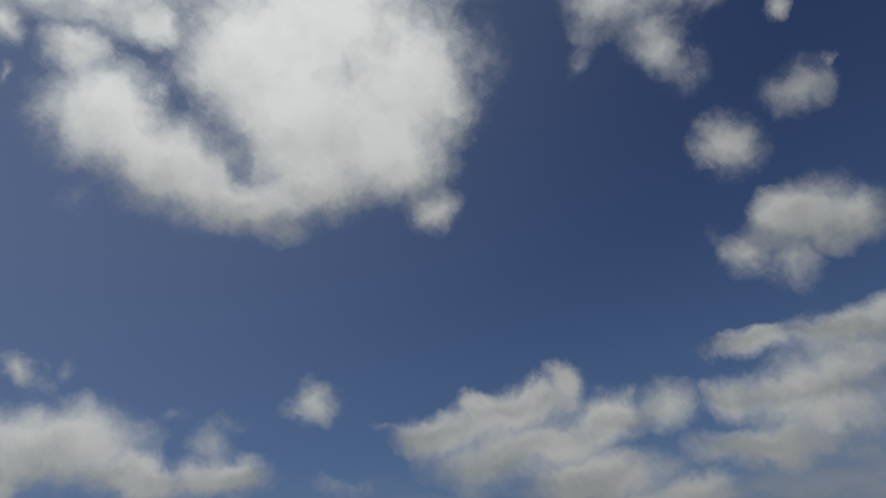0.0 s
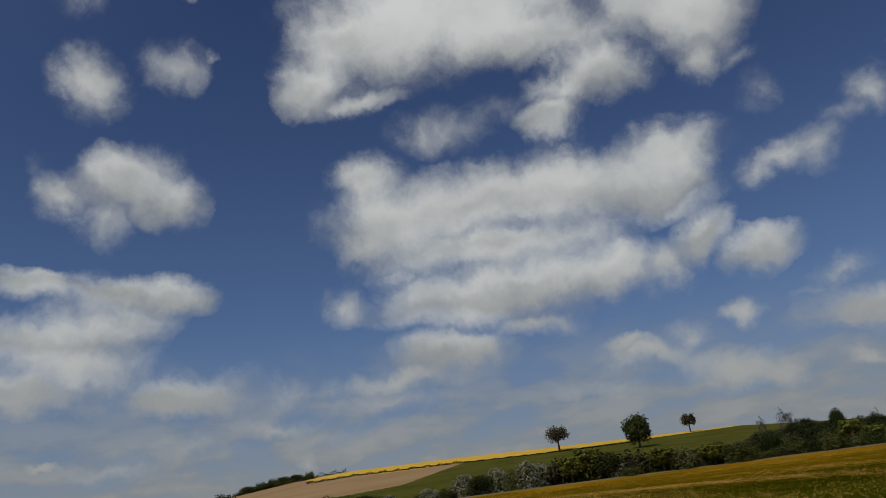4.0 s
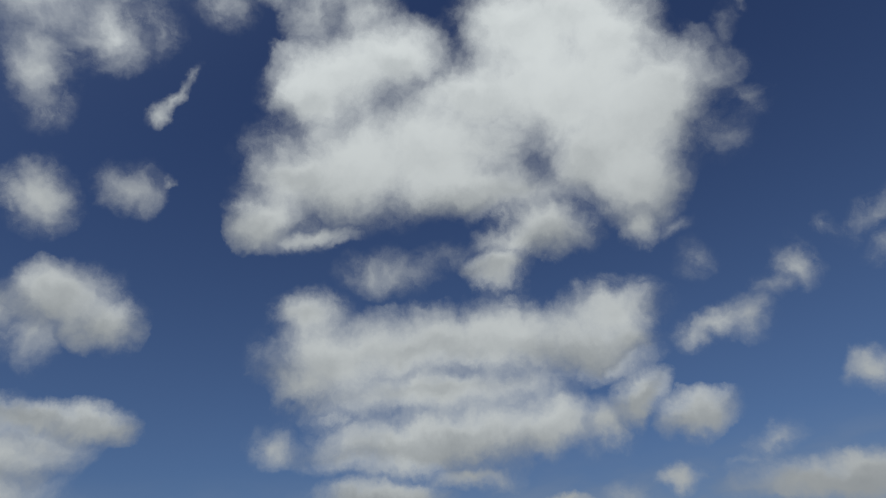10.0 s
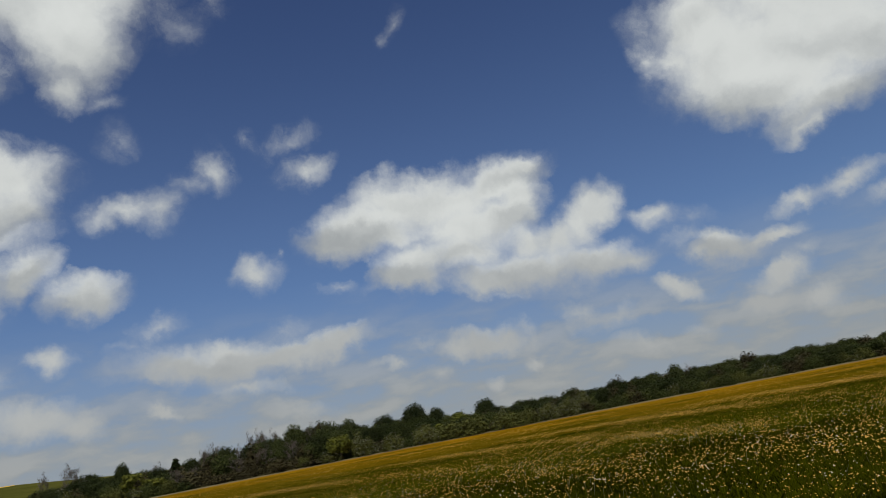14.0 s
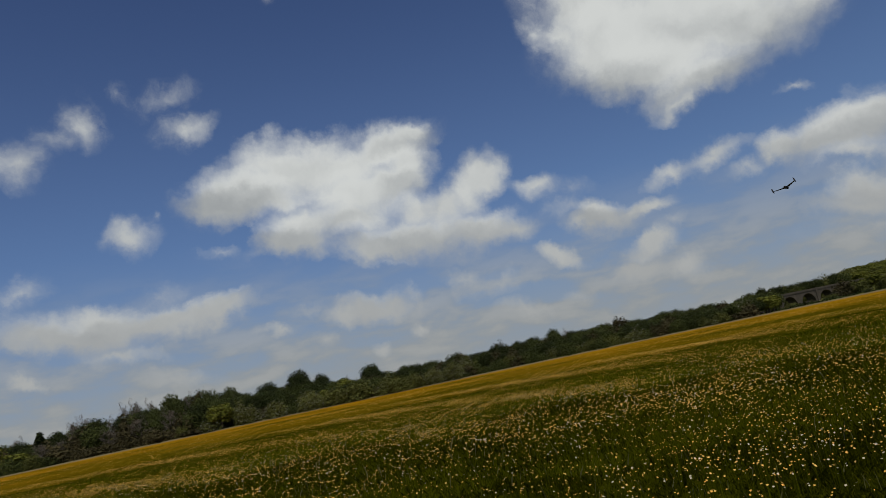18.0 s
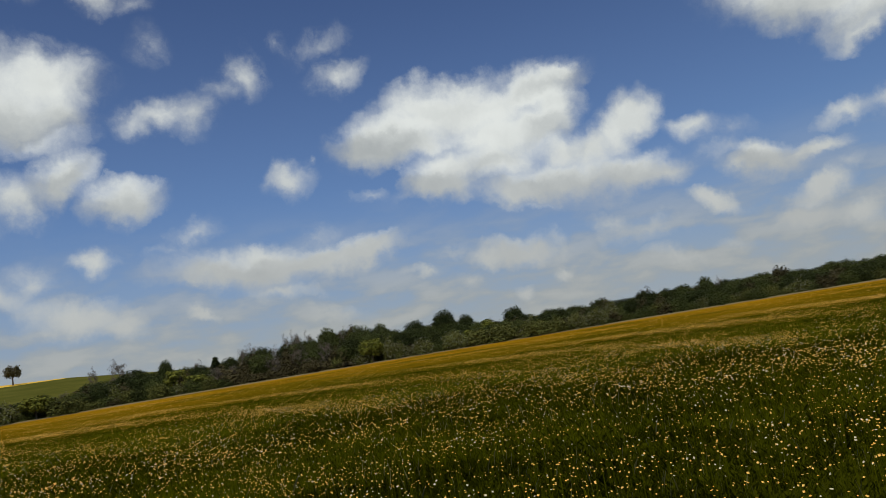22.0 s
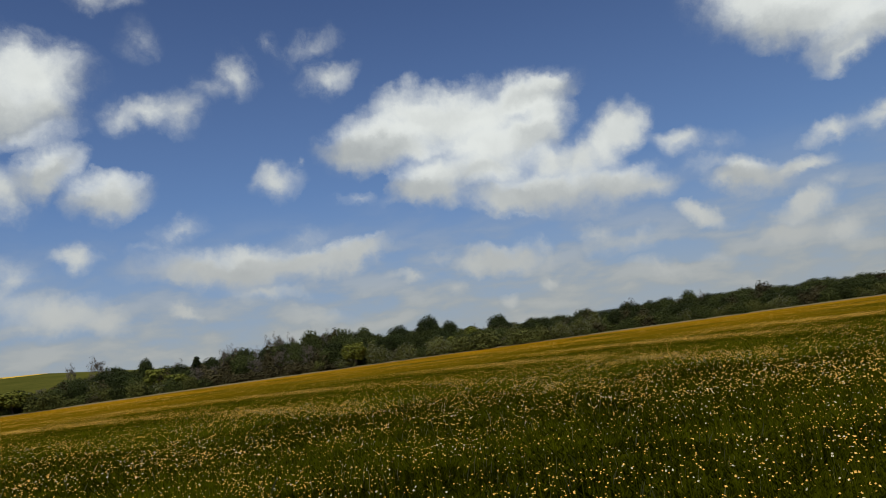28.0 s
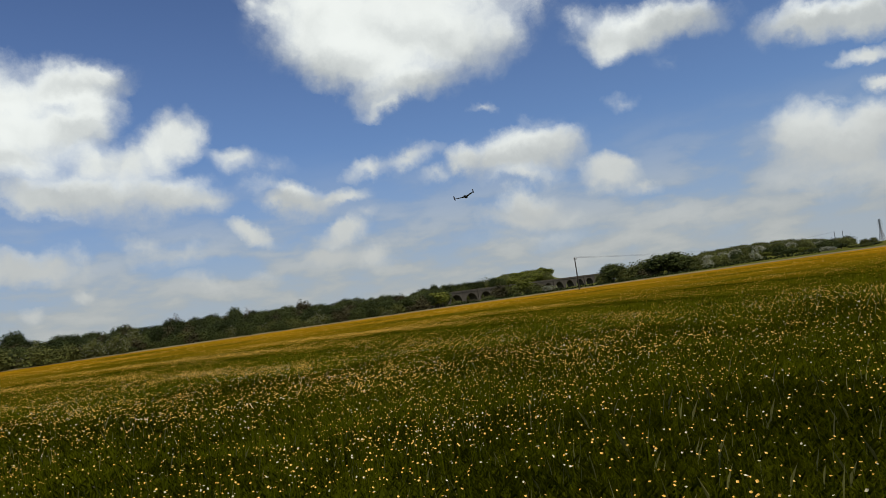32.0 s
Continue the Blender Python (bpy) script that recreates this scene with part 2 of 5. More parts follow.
cloud(-71.2, 33.8, 1.9, 1.5, 9, 0.68)
cloud(-68.1, 35.0, 0.5, 0.5, 7, 0.45)
cloud(-74.5, 26.0, 3.0, 1.9, 18, 1.00)
cloud(-71.6, 24.5, 2.2, 1.8, 5, 1.00)
cloud(-76.1, 22.8, 1.6, 2.0, 6, 0.72)
cloud(-80.7, 25.4, 0.8, 0.9, 10, 0.45)
cloud(-78.7, 24.0, 1.6, 1.4, 8, 0.85)
cloud(-28.0, 16.4, 2.2, 1.3, 31, 1.00)
cloud(-24.1, 14.5, 2.2, 1.5, 1, 1.00)
cloud(-26.6, 10.2, 1.3, 0.9, -8, 0.90)
cloud(-34.0, 8.3, 3.1, 1.0, -8, 0.88)
cloud(-35.6, 9.4, 1.5, 0.6, -7, 0.95)
cloud(-30.6, 9.2, 1.8, 1.1, -8, 0.72)
cloud(-28.0, 6.5, 3.3, 1.2, -9, 0.92)
cloud(-24.6, 5.5, 1.5, 0.9, -10, 0.95)
cloud(-29.9, 5.6, 2.2, 0.8, -9, 0.60)
cloud(-36.4, 6.1, 2.0, 0.6, -9, 0.60)
cloud(-39.5, 6.7, 1.9, 0.5, -8, 0.45)
cloud(-19.4, 5.5, 1.1, 0.4, -10, 0.95)
cloud(-19.4, 11.6, 2.0, 0.9, 24, 0.65)
cloud(-21.6, 10.2, 1.4, 0.5, -9, 0.50)
cloud(-16.2, 8.2, 5.4, 1.2, -7, 1.00)
cloud(-13.8, 8.9, 2.8, 1.1, -10, 1.00)
cloud(-6.7, 8.4, 3.0, 1.0, 13, 1.00)
cloud(-10.3, 7.9, 3.4, 1.0, -3, 1.00)
cloud(-13.4, 6.2, 3.0, 0.6, -10, 0.70)
cloud(-19.5, 7.9, 2.5, 0.6, -9, 0.70)
cloud(-8.3, 3.7, 2.9, 0.6, -11, 0.55)
cloud(-10.2, 9.8, 1.6, 0.9, 19, 0.50)
cloud(-11.9, 14.6, 1.8, 1.1, 5, 0.72)
cloud(-10.4, 15.8, 0.4, 0.5, -10, 0.40)
cloud(2.9, 32.5, 1.2, 0.7, 43, 0.50)
cloud(-3.4, 17.4, 3.6, 1.8, 5, 1.00)
cloud(-5.4, 16.7, 2.1, 1.2, -8, 1.00)
cloud(0.6, 18.4, 4.7, 2.0, 4, 1.00)
cloud(5.4, 18.3, 4.7, 2.0, -3, 1.00)
cloud(9.8, 19.2, 2.9, 1.5, 1, 1.00)
cloud(11.1, 17.1, 1.7, 2.0, -13, 1.00)
cloud(5.9, 15.9, 4.7, 2.0, -11, 1.00)
cloud(9.7, 15.9, 2.1, 1.3, -12, 1.00)
cloud(-1.6, 16.4, 4.1, 1.3, -3, 1.00)
cloud(11.6, 19.7, 1.4, 0.8, -8, 1.00)
cloud(1.7, 13.9, 2.8, 1.6, -10, 1.00)
cloud(0.8, 12.5, 2.5, 1.1, -10, 1.00)
cloud(5.0, 13.8, 3.8, 1.8, -3, 1.00)
cloud(7.3, 10.9, 2.9, 1.0, -11, 1.00)
cloud(10.8, 11.1, 5.1, 1.5, -8, 1.00)
cloud(15.5, 11.0, 3.6, 1.3, -9, 1.00)
cloud(13.5, 13.1, 2.2, 1.5, 33, 0.92)
cloud(16.9, 15.4, 1.7, 1.5, -4, 1.00)
cloud(15.2, 14.1, 1.4, 1.8, -13, 0.95)
cloud(11.0, 13.3, 2.0, 1.4, -12, 0.88)
cloud(18.5, 10.5, 1.5, 0.8, -13, 0.85)
cloud(-11.7, 14.8, 1.7, 1.0, 2, 0.80)
cloud(-9.9, 16.2, 0.3, 0.4, -7, 0.50)
cloud(-5.2, 13.2, 1.3, 0.5, -8, 0.55)
cloud(-3.0, 12.3, 1.6, 0.5, -9, 0.40)
cloud(-20.6, 20.4, 2.3, 1.1, 10, 0.80)
cloud(-22.7, 20.2, 1.4, 1.1, -2, 0.68)
cloud(-18.0, 20.6, 1.4, 1.5, -3, 0.75)
cloud(-14.3, 23.3, 1.3, 1.7, -4, 0.80)
cloud(-15.7, 22.5, 1.5, 1.0, -3, 0.62)
cloud(-21.0, 25.5, 1.1, 1.2, -0, 0.50)
cloud(-7.8, 25.2, 2.1, 0.8, 15, 0.70)
cloud(-11.0, 25.6, 0.5, 0.7, 5, 0.55)
cloud(-7.0, 22.7, 2.2, 1.1, -1, 0.78)
cloud(-22.1, 28.3, 1.2, 0.6, 1, 0.50)
cloud(20.8, 13.4, 1.4, 1.0, -15, 0.78)
cloud(23.5, 12.7, 1.8, 0.9, -16, 0.42)
cloud(23.0, 11.1, 1.8, 0.8, -6, 0.50)
cloud(25.6, 9.5, 2.5, 1.0, -8, 1.00)
cloud(25.3, 10.2, 1.5, 0.9, -15, 1.00)
cloud(29.0, 9.5, 1.9, 0.6, 2, 0.95)
cloud(23.6, 9.5, 1.0, 0.5, -14, 0.85)
cloud(28.6, 6.8, 1.9, 0.7, 6, 0.92)
cloud(30.8, 7.9, 1.1, 0.5, 12, 0.62)
cloud(27.3, 5.2, 2.1, 0.8, -8, 1.00)
cloud(30.5, 4.7, 1.8, 0.9, -8, 0.90)
cloud(21.8, 7.7, 1.7, 0.6, -19, 0.95)
cloud(31.3, 11.5, 1.5, 0.6, 15, 0.80)
cloud(16.3, 6.5, 2.7, 0.9, -8, 0.65)
cloud(18.0, 4.0, 2.2, 0.7, -11, 0.75)
cloud(22.2, 4.4, 1.4, 0.5, -12, 0.55)
cloud(6.5, 6.6, 3.1, 1.0, -0, 0.95)
cloud(3.7, 6.4, 1.6, 0.8, -10, 0.85)
cloud(9.3, 4.4, 0.8, 0.5, -10, 0.85)
cloud(-2.0, 5.9, 1.4, 0.5, -9, 0.85)
cloud(5.9, 3.3, 0.8, 0.5, -10, 0.85)
cloud(0.6, 7.2, 1.6, 0.5, 10, 0.50)
cloud(13.9, 7.5, 1.7, 0.6, -12, 0.60)
cloud(1.7, 4.5, 0.9, 0.6, -10, 0.70)
cloud(34.5, 21.9, 7.6, 3.4, -10, 1.00)
cloud(28.9, 22.9, 4.0, 3.0, -8, 1.00)
cloud(39.5, 21.0, 4.5, 2.6, -12, 1.00)
cloud(32.0, 19.4, 5.4, 1.9, -17, 1.00)
cloud(35.2, 17.5, 3.3, 1.5, 8, 1.00)
cloud(25.3, 24.4, 1.9, 1.6, -6, 0.90)
cloud(23.5, 25.3, 1.1, 0.9, -6, 0.75)
cloud(43.4, 20.1, 1.7, 1.5, -13, 0.75)
cloud(33.6, 16.1, 1.8, 0.6, 13, 0.80)
cloud(37.8, 24.8, 7.4, 3.0, -12, 1.00)
cloud(28.5, 26.3, 4.1, 2.2, -8, 1.00)
cloud(53.6, 18.8, 3.4, 1.6, -12, 1.00)
cloud(51.9, 18.1, 1.9, 1.2, -16, 1.00)
cloud(57.0, 18.6, 3.4, 1.4, -8, 1.00)
cloud(50.1, 20.5, 1.3, 1.0, -16, 0.72)
cloud(56.1, 15.5, 1.1, 0.6, -17, 0.42)
cloud(52.1, 13.5, 1.0, 0.5, 2, 0.60)
cloud(44.4, 10.7, 3.5, 1.7, -1, 1.00)
cloud(41.8, 10.5, 3.0, 1.5, -10, 1.00)
cloud(46.3, 11.4, 2.2, 1.1, -12, 1.00)
cloud(39.2, 11.0, 1.4, 1.1, -10, 1.00)
cloud(36.7, 10.4, 1.3, 0.5, -9, 0.65)
cloud(46.1, 13.0, 1.4, 0.6, -12, 0.50)
cloud(43.7, 8.8, 2.7, 0.7, -10, 0.85)
cloud(50.4, 8.2, 1.9, 1.2, -12, 1.00)
cloud(51.1, 8.9, 1.2, 0.8, -12, 1.00)
cloud(52.6, 6.9, 1.1, 0.5, -12, 0.75)
cloud(34.6, 11.9, 2.4, 0.7, 11, 0.78)
cloud(41.4, 14.6, 1.1, 0.4, -11, 0.68)
cloud(43.8, 6.6, 2.3, 1.1, -10, 1.00)
cloud(42.8, 5.8, 2.7, 0.9, -9, 0.95)
cloud(46.5, 5.2, 2.2, 0.9, -10, 0.62)
cloud(44.2, 3.9, 4.4, 1.0, -9, 0.62)
cloud(54.4, 3.8, 4.7, 1.2, -5, 0.60)
cloud(51.0, 3.1, 5.3, 0.9, -10, 0.55)
cloud(64.6, 8.5, 2.4, 1.7, -8, 1.00)
cloud(66.2, 6.9, 3.6, 1.8, -13, 1.00)
cloud(69.1, 7.8, 2.0, 1.4, -14, 1.00)
cloud(67.3, 5.0, 4.4, 1.3, -8, 0.85)
cloud(65.9, 16.0, 3.0, 1.3, -2, 1.00)
cloud(69.4, 15.5, 2.5, 1.2, -19, 1.00)
cloud(68.9, 12.7, 1.5, 0.6, -3, 0.95)
cloud(69.6, 10.4, 0.8, 0.5, -16, 0.95)
cloud(87.5, 21.0, 8.8, 3.2, -6, 1.00)
cloud(98.6, 30.2, 5.0, 3.5, -6, 1.00)
cloud(107.3, 31.6, 6.6, 3.2, 4, 1.00)
cloud(119.7, 22.8, 7.9, 3.4, -3, 1.00)
cloud(123.0, 49.0, 5.8, 2.6, 6, 1.00)
cloud(135.5, 29.9, 8.6, 2.1, 3, 1.00)
cloud(143.2, 15.5, 8.0, 3.9, -5, 1.00)
cloud(153.8, 23.3, 8.5, 3.4, -5, 1.00)
cloud(164.0, 37.0, 8.1, 3.6, -1, 1.00)
cloud(172.6, 45.4, 4.6, 3.7, -2, 1.00)
cloud(179.9, 17.6, 8.2, 2.6, 6, 1.00)
cloud(187.7, 33.3, 6.4, 3.2, -5, 1.00)
cloud(196.1, 40.4, 8.5, 3.1, 7, 1.00)
cloud(205.2, 44.3, 5.0, 3.9, 2, 1.00)
cloud(216.6, 48.9, 8.7, 3.6, -7, 1.00)
cloud(224.2, 15.2, 5.2, 2.4, 6, 1.00)

# soft union: the fourth root of the sum of fourth powers, so that neighbouring puffs flow together
massive = wmath("POWER", SUMS["large"], 0.25)
lower = wmath("POWER", SUMS["under"], 0.25)
whole = wmath("POWER", wmath("ADD", SUMS["large"], SUMS["small"]), 0.25)
ragged = wmath("MULTIPLY_ADD", wmath("SUBTRACT", fringe, 0.5), 0.7, wmath("MULTIPLY", wmath("SUBTRACT", billow.outputs["Fac"], 0.5), 0.5))
body = wmath("ADD", whole, wmath("MULTIPLY", ragged, wrange(whole, 0.0, 0.12)))
thick = wrange(body, 0.03, 0.80)
# torn shreds round the clouds
shred_noise = wnode("ShaderNodeTexNoise", Vector=wvec("ADD", ray, billow_shift), Scale=9.0, Detail=8.0, Roughness=0.66).outputs["Fac"]
shreds = wmath("MULTIPLY", wrange(whole, 0.0, 0.35), wrange(shred_noise, 0.42, 0.85, 0.0, 0.8))
cover = wmath("MAXIMUM", thick, shreds)
height = wnode("ShaderNodeSeparateXYZ", Vector=ray).outputs["Z"]
# layers of small far clouds that close up into a veil towards the horizon
veil_noise = wnode("ShaderNodeTexNoise", Vector=wvec("MULTIPLY", wvec("ADD", ray, wvec("SCALE", billow_shift, scale=0.3)), (11.0, 11.0, 34.0)), Scale=1.0, Detail=5.0, Roughness=0.5).outputs["Fac"]
veil = wmath("MULTIPLY", wrange(height, 0.24, 0.04), wrange(veil_noise, 0.36, 0.60, 0.45, 0.94))
low_light = wmix(wrange(veil_noise, 0.46, 0.68), (3.75, 4.0, 4.1, 1), (4.5, 4.65, 4.6, 1))
# light and shade of the clouds: grey undersides, bright crowns, soft folds
fold = wnode("ShaderNodeTexNoise", Vector=wvec("ADD", bent, (0.0, 0.0, 0.02)), Scale=9.0, Detail=7.0, Roughness=0.58).outputs["Fac"]
above = wmath("DIVIDE", lower, wmath("ADD", massive, 0.06))
share = wmath("DIVIDE", massive, wmath("ADD", whole, 0.01), clamp=True)
crown = wmath("MULTIPLY_ADD", wmath("SUBTRACT", wrange(above, 0.0, 1.25, 0.30, 0.98), 0.62), share, 0.62)
shade = wmath("ADD", crown, wmath("MULTIPLY", wmath("SUBTRACT", fold, 0.5), 1.0))
lit = wmix(wrange(shade, -0.1, 1.05), (3.9, 4.15, 4.25, 1), (8.5, 8.75, 8.5, 1))
lit = wmix(wrange(height, 0.5, 0.75), lit, wmix(1.0, lit, (1.3, 1.3, 1.3, 1), "MULTIPLY"))
lit = wmix(wrange(height, 0.30, 0.03, 0.0, 0.85), lit, (4.7, 4.85, 4.85, 1))
clear = wmix(1.0, sky.outputs[0], (0.51, 0.56, 0.79, 1), "MULTIPLY")
haze = wmath("POWER", wmath("SUBTRACT", 1.0, height, clamp=True), 3.6)
clear = wmix(wmath("MULTIPLY", haze, 0.9, clamp=True), clear, (1.95, 3.55, 5.9, 1))
clear = wmix(wrange(height, 0.11, 0.0, 0.0, 0.7), clear, (4.0, 4.3, 4.5, 1))
# the sky whitens towards the sun
toward = wnode("ShaderNodeVectorMath", i0=ray, i1=tuple(heading(SUN_AZ, SUN_EL)))
toward.operation = "DOT_PRODUCT"
glare = wrange(toward.outputs["Value"], 0.25, 1.0)
clear = wmix(wmath("MULTIPLY", glare, 0.42), clear, (3.4, 4.4, 6.2, 1))
clear = wmix(veil, clear, low_light)
lit = wmix(glare, lit, wmix(1.0, lit, (1.35, 1.35, 1.35, 1), "MULTIPLY"))
back = wnode("ShaderNodeBackground", Color=wmix(wmath("MULTIPLY", cover, 0.97), clear, lit), Strength=0.1)
WL.new(back.outputs[0], WN.new("ShaderNodeOutputWorld").inputs[0])
scene.world = world

sun = new("sun", bpy.data.lights.new("sun", "SUN"))
sun.data.energy, sun.data.angle, sun.data.color = 3.1, radians(0.6), (1.0, 0.93, 0.80)
sun.matrix_world = look(heading(SUN_AZ, SUN_EL) * 100, (0, 0, 0))

# ---- materials ----


def surface(name, dark, light, scale=1.0, rough=0.85, bump=0.3, island=0.0, through_light=0.0, stretch=(1, 1, 1), per_thing=0.0):
    """Two colours broken up at two scales, with relief; island and per_thing vary the brightness by piece and by thing."""
    m = bpy.data.materials.new(name)
    m.use_nodes = True
    nodes, links = m.node_tree.nodes, m.node_tree.links
    p = nodes["Principled BSDF"]
    p.inputs["Roughness"].default_value = rough
    p.inputs["Specular IOR Level"].default_value = 0.5 if rough < 0.6 else (0.08 if rough < 0.9 else 0.0)
    coord = nodes.new("ShaderNodeTexCoord")
    mapping = nodes.new("ShaderNodeMapping")
    mapping.inputs["Scale"].default_value = stretch
    links.new(coord.outputs["Object"], mapping.inputs[0])
    big, fine = nodes.new("ShaderNodeTexNoise"), nodes.new("ShaderNodeTexNoise")
    for n, s, d in ((big, scale, 4), (fine, scale * 9, 6)):
        links.new(mapping.outputs[0], n.inputs["Vector"])
        n.inputs["Scale"].default_value, n.inputs["Detail"].default_value = s, d
    add = nodes.new("ShaderNodeMath")
    add.operation = "MULTIPLY_ADD"
    links.new(fine.outputs["Fac"], add.inputs[0])
    add.inputs[1].default_value = 0.6
    half = nodes.new("ShaderNodeMath")
    half.operation = "MULTIPLY_ADD"
    links.new(big.outputs["Fac"], half.inputs[0])
    half.inputs[1].default_value, half.inputs[2].default_value = 1.1, -0.35
    links.new(half.outputs[0], add.inputs[2])
    last = add.outputs[0]
    for amount, kind, out in ((island, "ShaderNodeNewGeometry", "Random Per Island"), (per_thing, "ShaderNodeObjectInfo", "Random")):
        if amount:
            src = nodes.new(kind)
            vary = nodes.new("ShaderNodeMath")
            vary.operation = "MULTIPLY_ADD"
            links.new(src.outputs[out], vary.inputs[0])
            vary.inputs[1].default_value = amount
            shift = nodes.new("ShaderNodeMath")
            shift.operation = "SUBTRACT"
            links.new(last, shift.inputs[0])
            shift.inputs[1].default_value = amount / 2
            links.new(shift.outputs[0], vary.inputs[2])
            last = vary.outputs[0]
    mix = nodes.new("ShaderNodeMix")
    mix.data_type, mix.clamp_factor = "RGBA", True
    links.new(last, mix.inputs[0])
    mix.inputs[6].default_value, mix.inputs[7].default_value = (*dark, 1), (*light, 1)
    links.new(mix.outputs[2], p.inputs["Base Color"])
    if bump:
        b = nodes.new("ShaderNodeBump")
        b.inputs["Strength"].default_value = bump
        links.new(fine.outputs["Fac"], b.inputs["Height"])
        links.new(b.outputs[0], p.inputs["Normal"])
    if through_light:
        t = nodes.new("ShaderNodeBsdfTranslucent")
        links.new(mix.outputs[2], t.inputs[0])
        ms = nodes.new("ShaderNodeMixShader")
        ms.inputs[0].default_value = through_light
        links.new(p.outputs[0], ms.inputs[1])
        links.new(t.outputs[0], ms.inputs[2])
        links.new(ms.outputs[0], nodes["Material Output"].inputs[0])
    return m


# cloud shadow over the wood is put into the green and dark leaf colours
M_LEAF = surface("leaf_green", (0.020, 0.027, 0.008), (0.085, 0.100, 0.028), 0.35, 0.7, 0.0, 0.5, 0.25, per_thing=0.5)
M_LEAF_OLIVE = surface("leaf_olive", (0.048, 0.054, 0.014), (0.150, 0.155, 0.042), 0.35, 0.75, 0.0, 0.5, 0.25, per_thing=0.5)
M_LEAF_DARK = surface("leaf_dark", (0.013, 0.019, 0.006), (0.054, 0.068, 0.020), 0.35, 0.7, 0.0, 0.5, 0.2, per_thing=0.3)
M_LEAF_BRIGHT = surface("leaf_spring", (0.07, 0.082, 0.012), (0.20, 0.205, 0.036), 0.3, 0.7, 0.0, 0.5, 0.3, per_thing=0.4)
M_LEAF_BROWN = surface("leaf_bronze", (0.034, 0.030, 0.013), (0.095, 0.080, 0.036), 0.35, 0.75, 0.0, 0.5, 0.2, per_thing=0.4)
M_TWIG = surface("grey_twigs", (0.07, 0.06, 0.048), (0.19, 0.165, 0.135), 0.5, 0.9, 0.0, 0.5)
M_BLOSSOM = surface("may_blossom", (0.24, 0.24, 0.17), (0.50, 0.49, 0.39), 0.6, 0.8, 0.0, 0.5, 0.25)
M_BARK = surface("bark", (0.05, 0.04, 0.03), (0.14, 0.12, 0.10), 1.5, 0.95, 0.6, stretch=(1, 1, 0.2))
M_GRASS = surface("grass_blade", (0.038, 0.046, 0.0008), (0.112, 0.118, 0.003), 0.25, 0.95, 0.0, 0.7, 0.46)
M_STRAW = surface("dry_stem", (0.11, 0.115, 0.03), (0.26, 0.25, 0.085), 0.5, 0.8, 0.0, 0.6, 0.2)
M_YELLOW = surface("buttercup_petal", (0.80, 0.40, 0.03), (0.94, 0.58, 0.12), 2.0, 0.35, 0.0, 0.6, 0.2)
M_CREAM = surface("pale_petal", (0.60, 0.50, 0.29), (0.82, 0.72, 0.48), 2.0, 0.5, 0.0, 0.6, 0.25)
M_SLOPE = surface("pasture", (0.05, 0.055, 0.010), (0.125, 0.12, 0.026), 0.05, 0.95, 0.3)
M_RAPE = surface("rapeseed", (0.58, 0.35, 0.045), (0.78, 0.50, 0.09), 0.08, 0.9, 0.3, stretch=(1, 1, 1))
M_PLOUGH = surface("ploughed_soil", (0.26, 0.165, 0.08), (0.42, 0.285, 0.15), 0.04, 0.95, 0.3, stretch=(1, 0.3, 1))
M_BANK = surface("dry_bank", (0.13, 0.105, 0.05), (0.25, 0.20, 0.105), 0.3, 0.95, 0.3)
M_FAR = surface("far_farmland", (0.05, 0.06, 0.02), (0.13, 0.13, 0.045), 0.006, 0.95, 0.0)
M_STONE = surface("viaduct_stone", (0.036, 0.032, 0.026), (0.10, 0.088, 0.072), 0.4, 0.9, 0.4)
M_WOOD = surface("tarred_wood", (0.02, 0.017, 0.014), (0.06, 0.05, 0.04), 2.0, 0.85, 0.3, stretch=(1, 1, 0.15))
M_STEEL = surface("galvanised_steel", (0.16, 0.17, 0.18), (0.32, 0.33, 0.34), 0.6, 0.55, 0.0)
M_WIRE = surface("wire", (0.05, 0.05, 0.05), (0.10, 0.10, 0.10), 1.0, 0.5, 0.0)
M_CERAMIC = surface("insulator", (0.25, 0.2, 0.17), (0.4, 0.34, 0.3), 4.0, 0.25, 0.0)
M_FOAM = surface("dark_foam", (0.02, 0.02, 0.022), (0.06, 0.06, 0.065), 3.0, 0.7, 0.1)


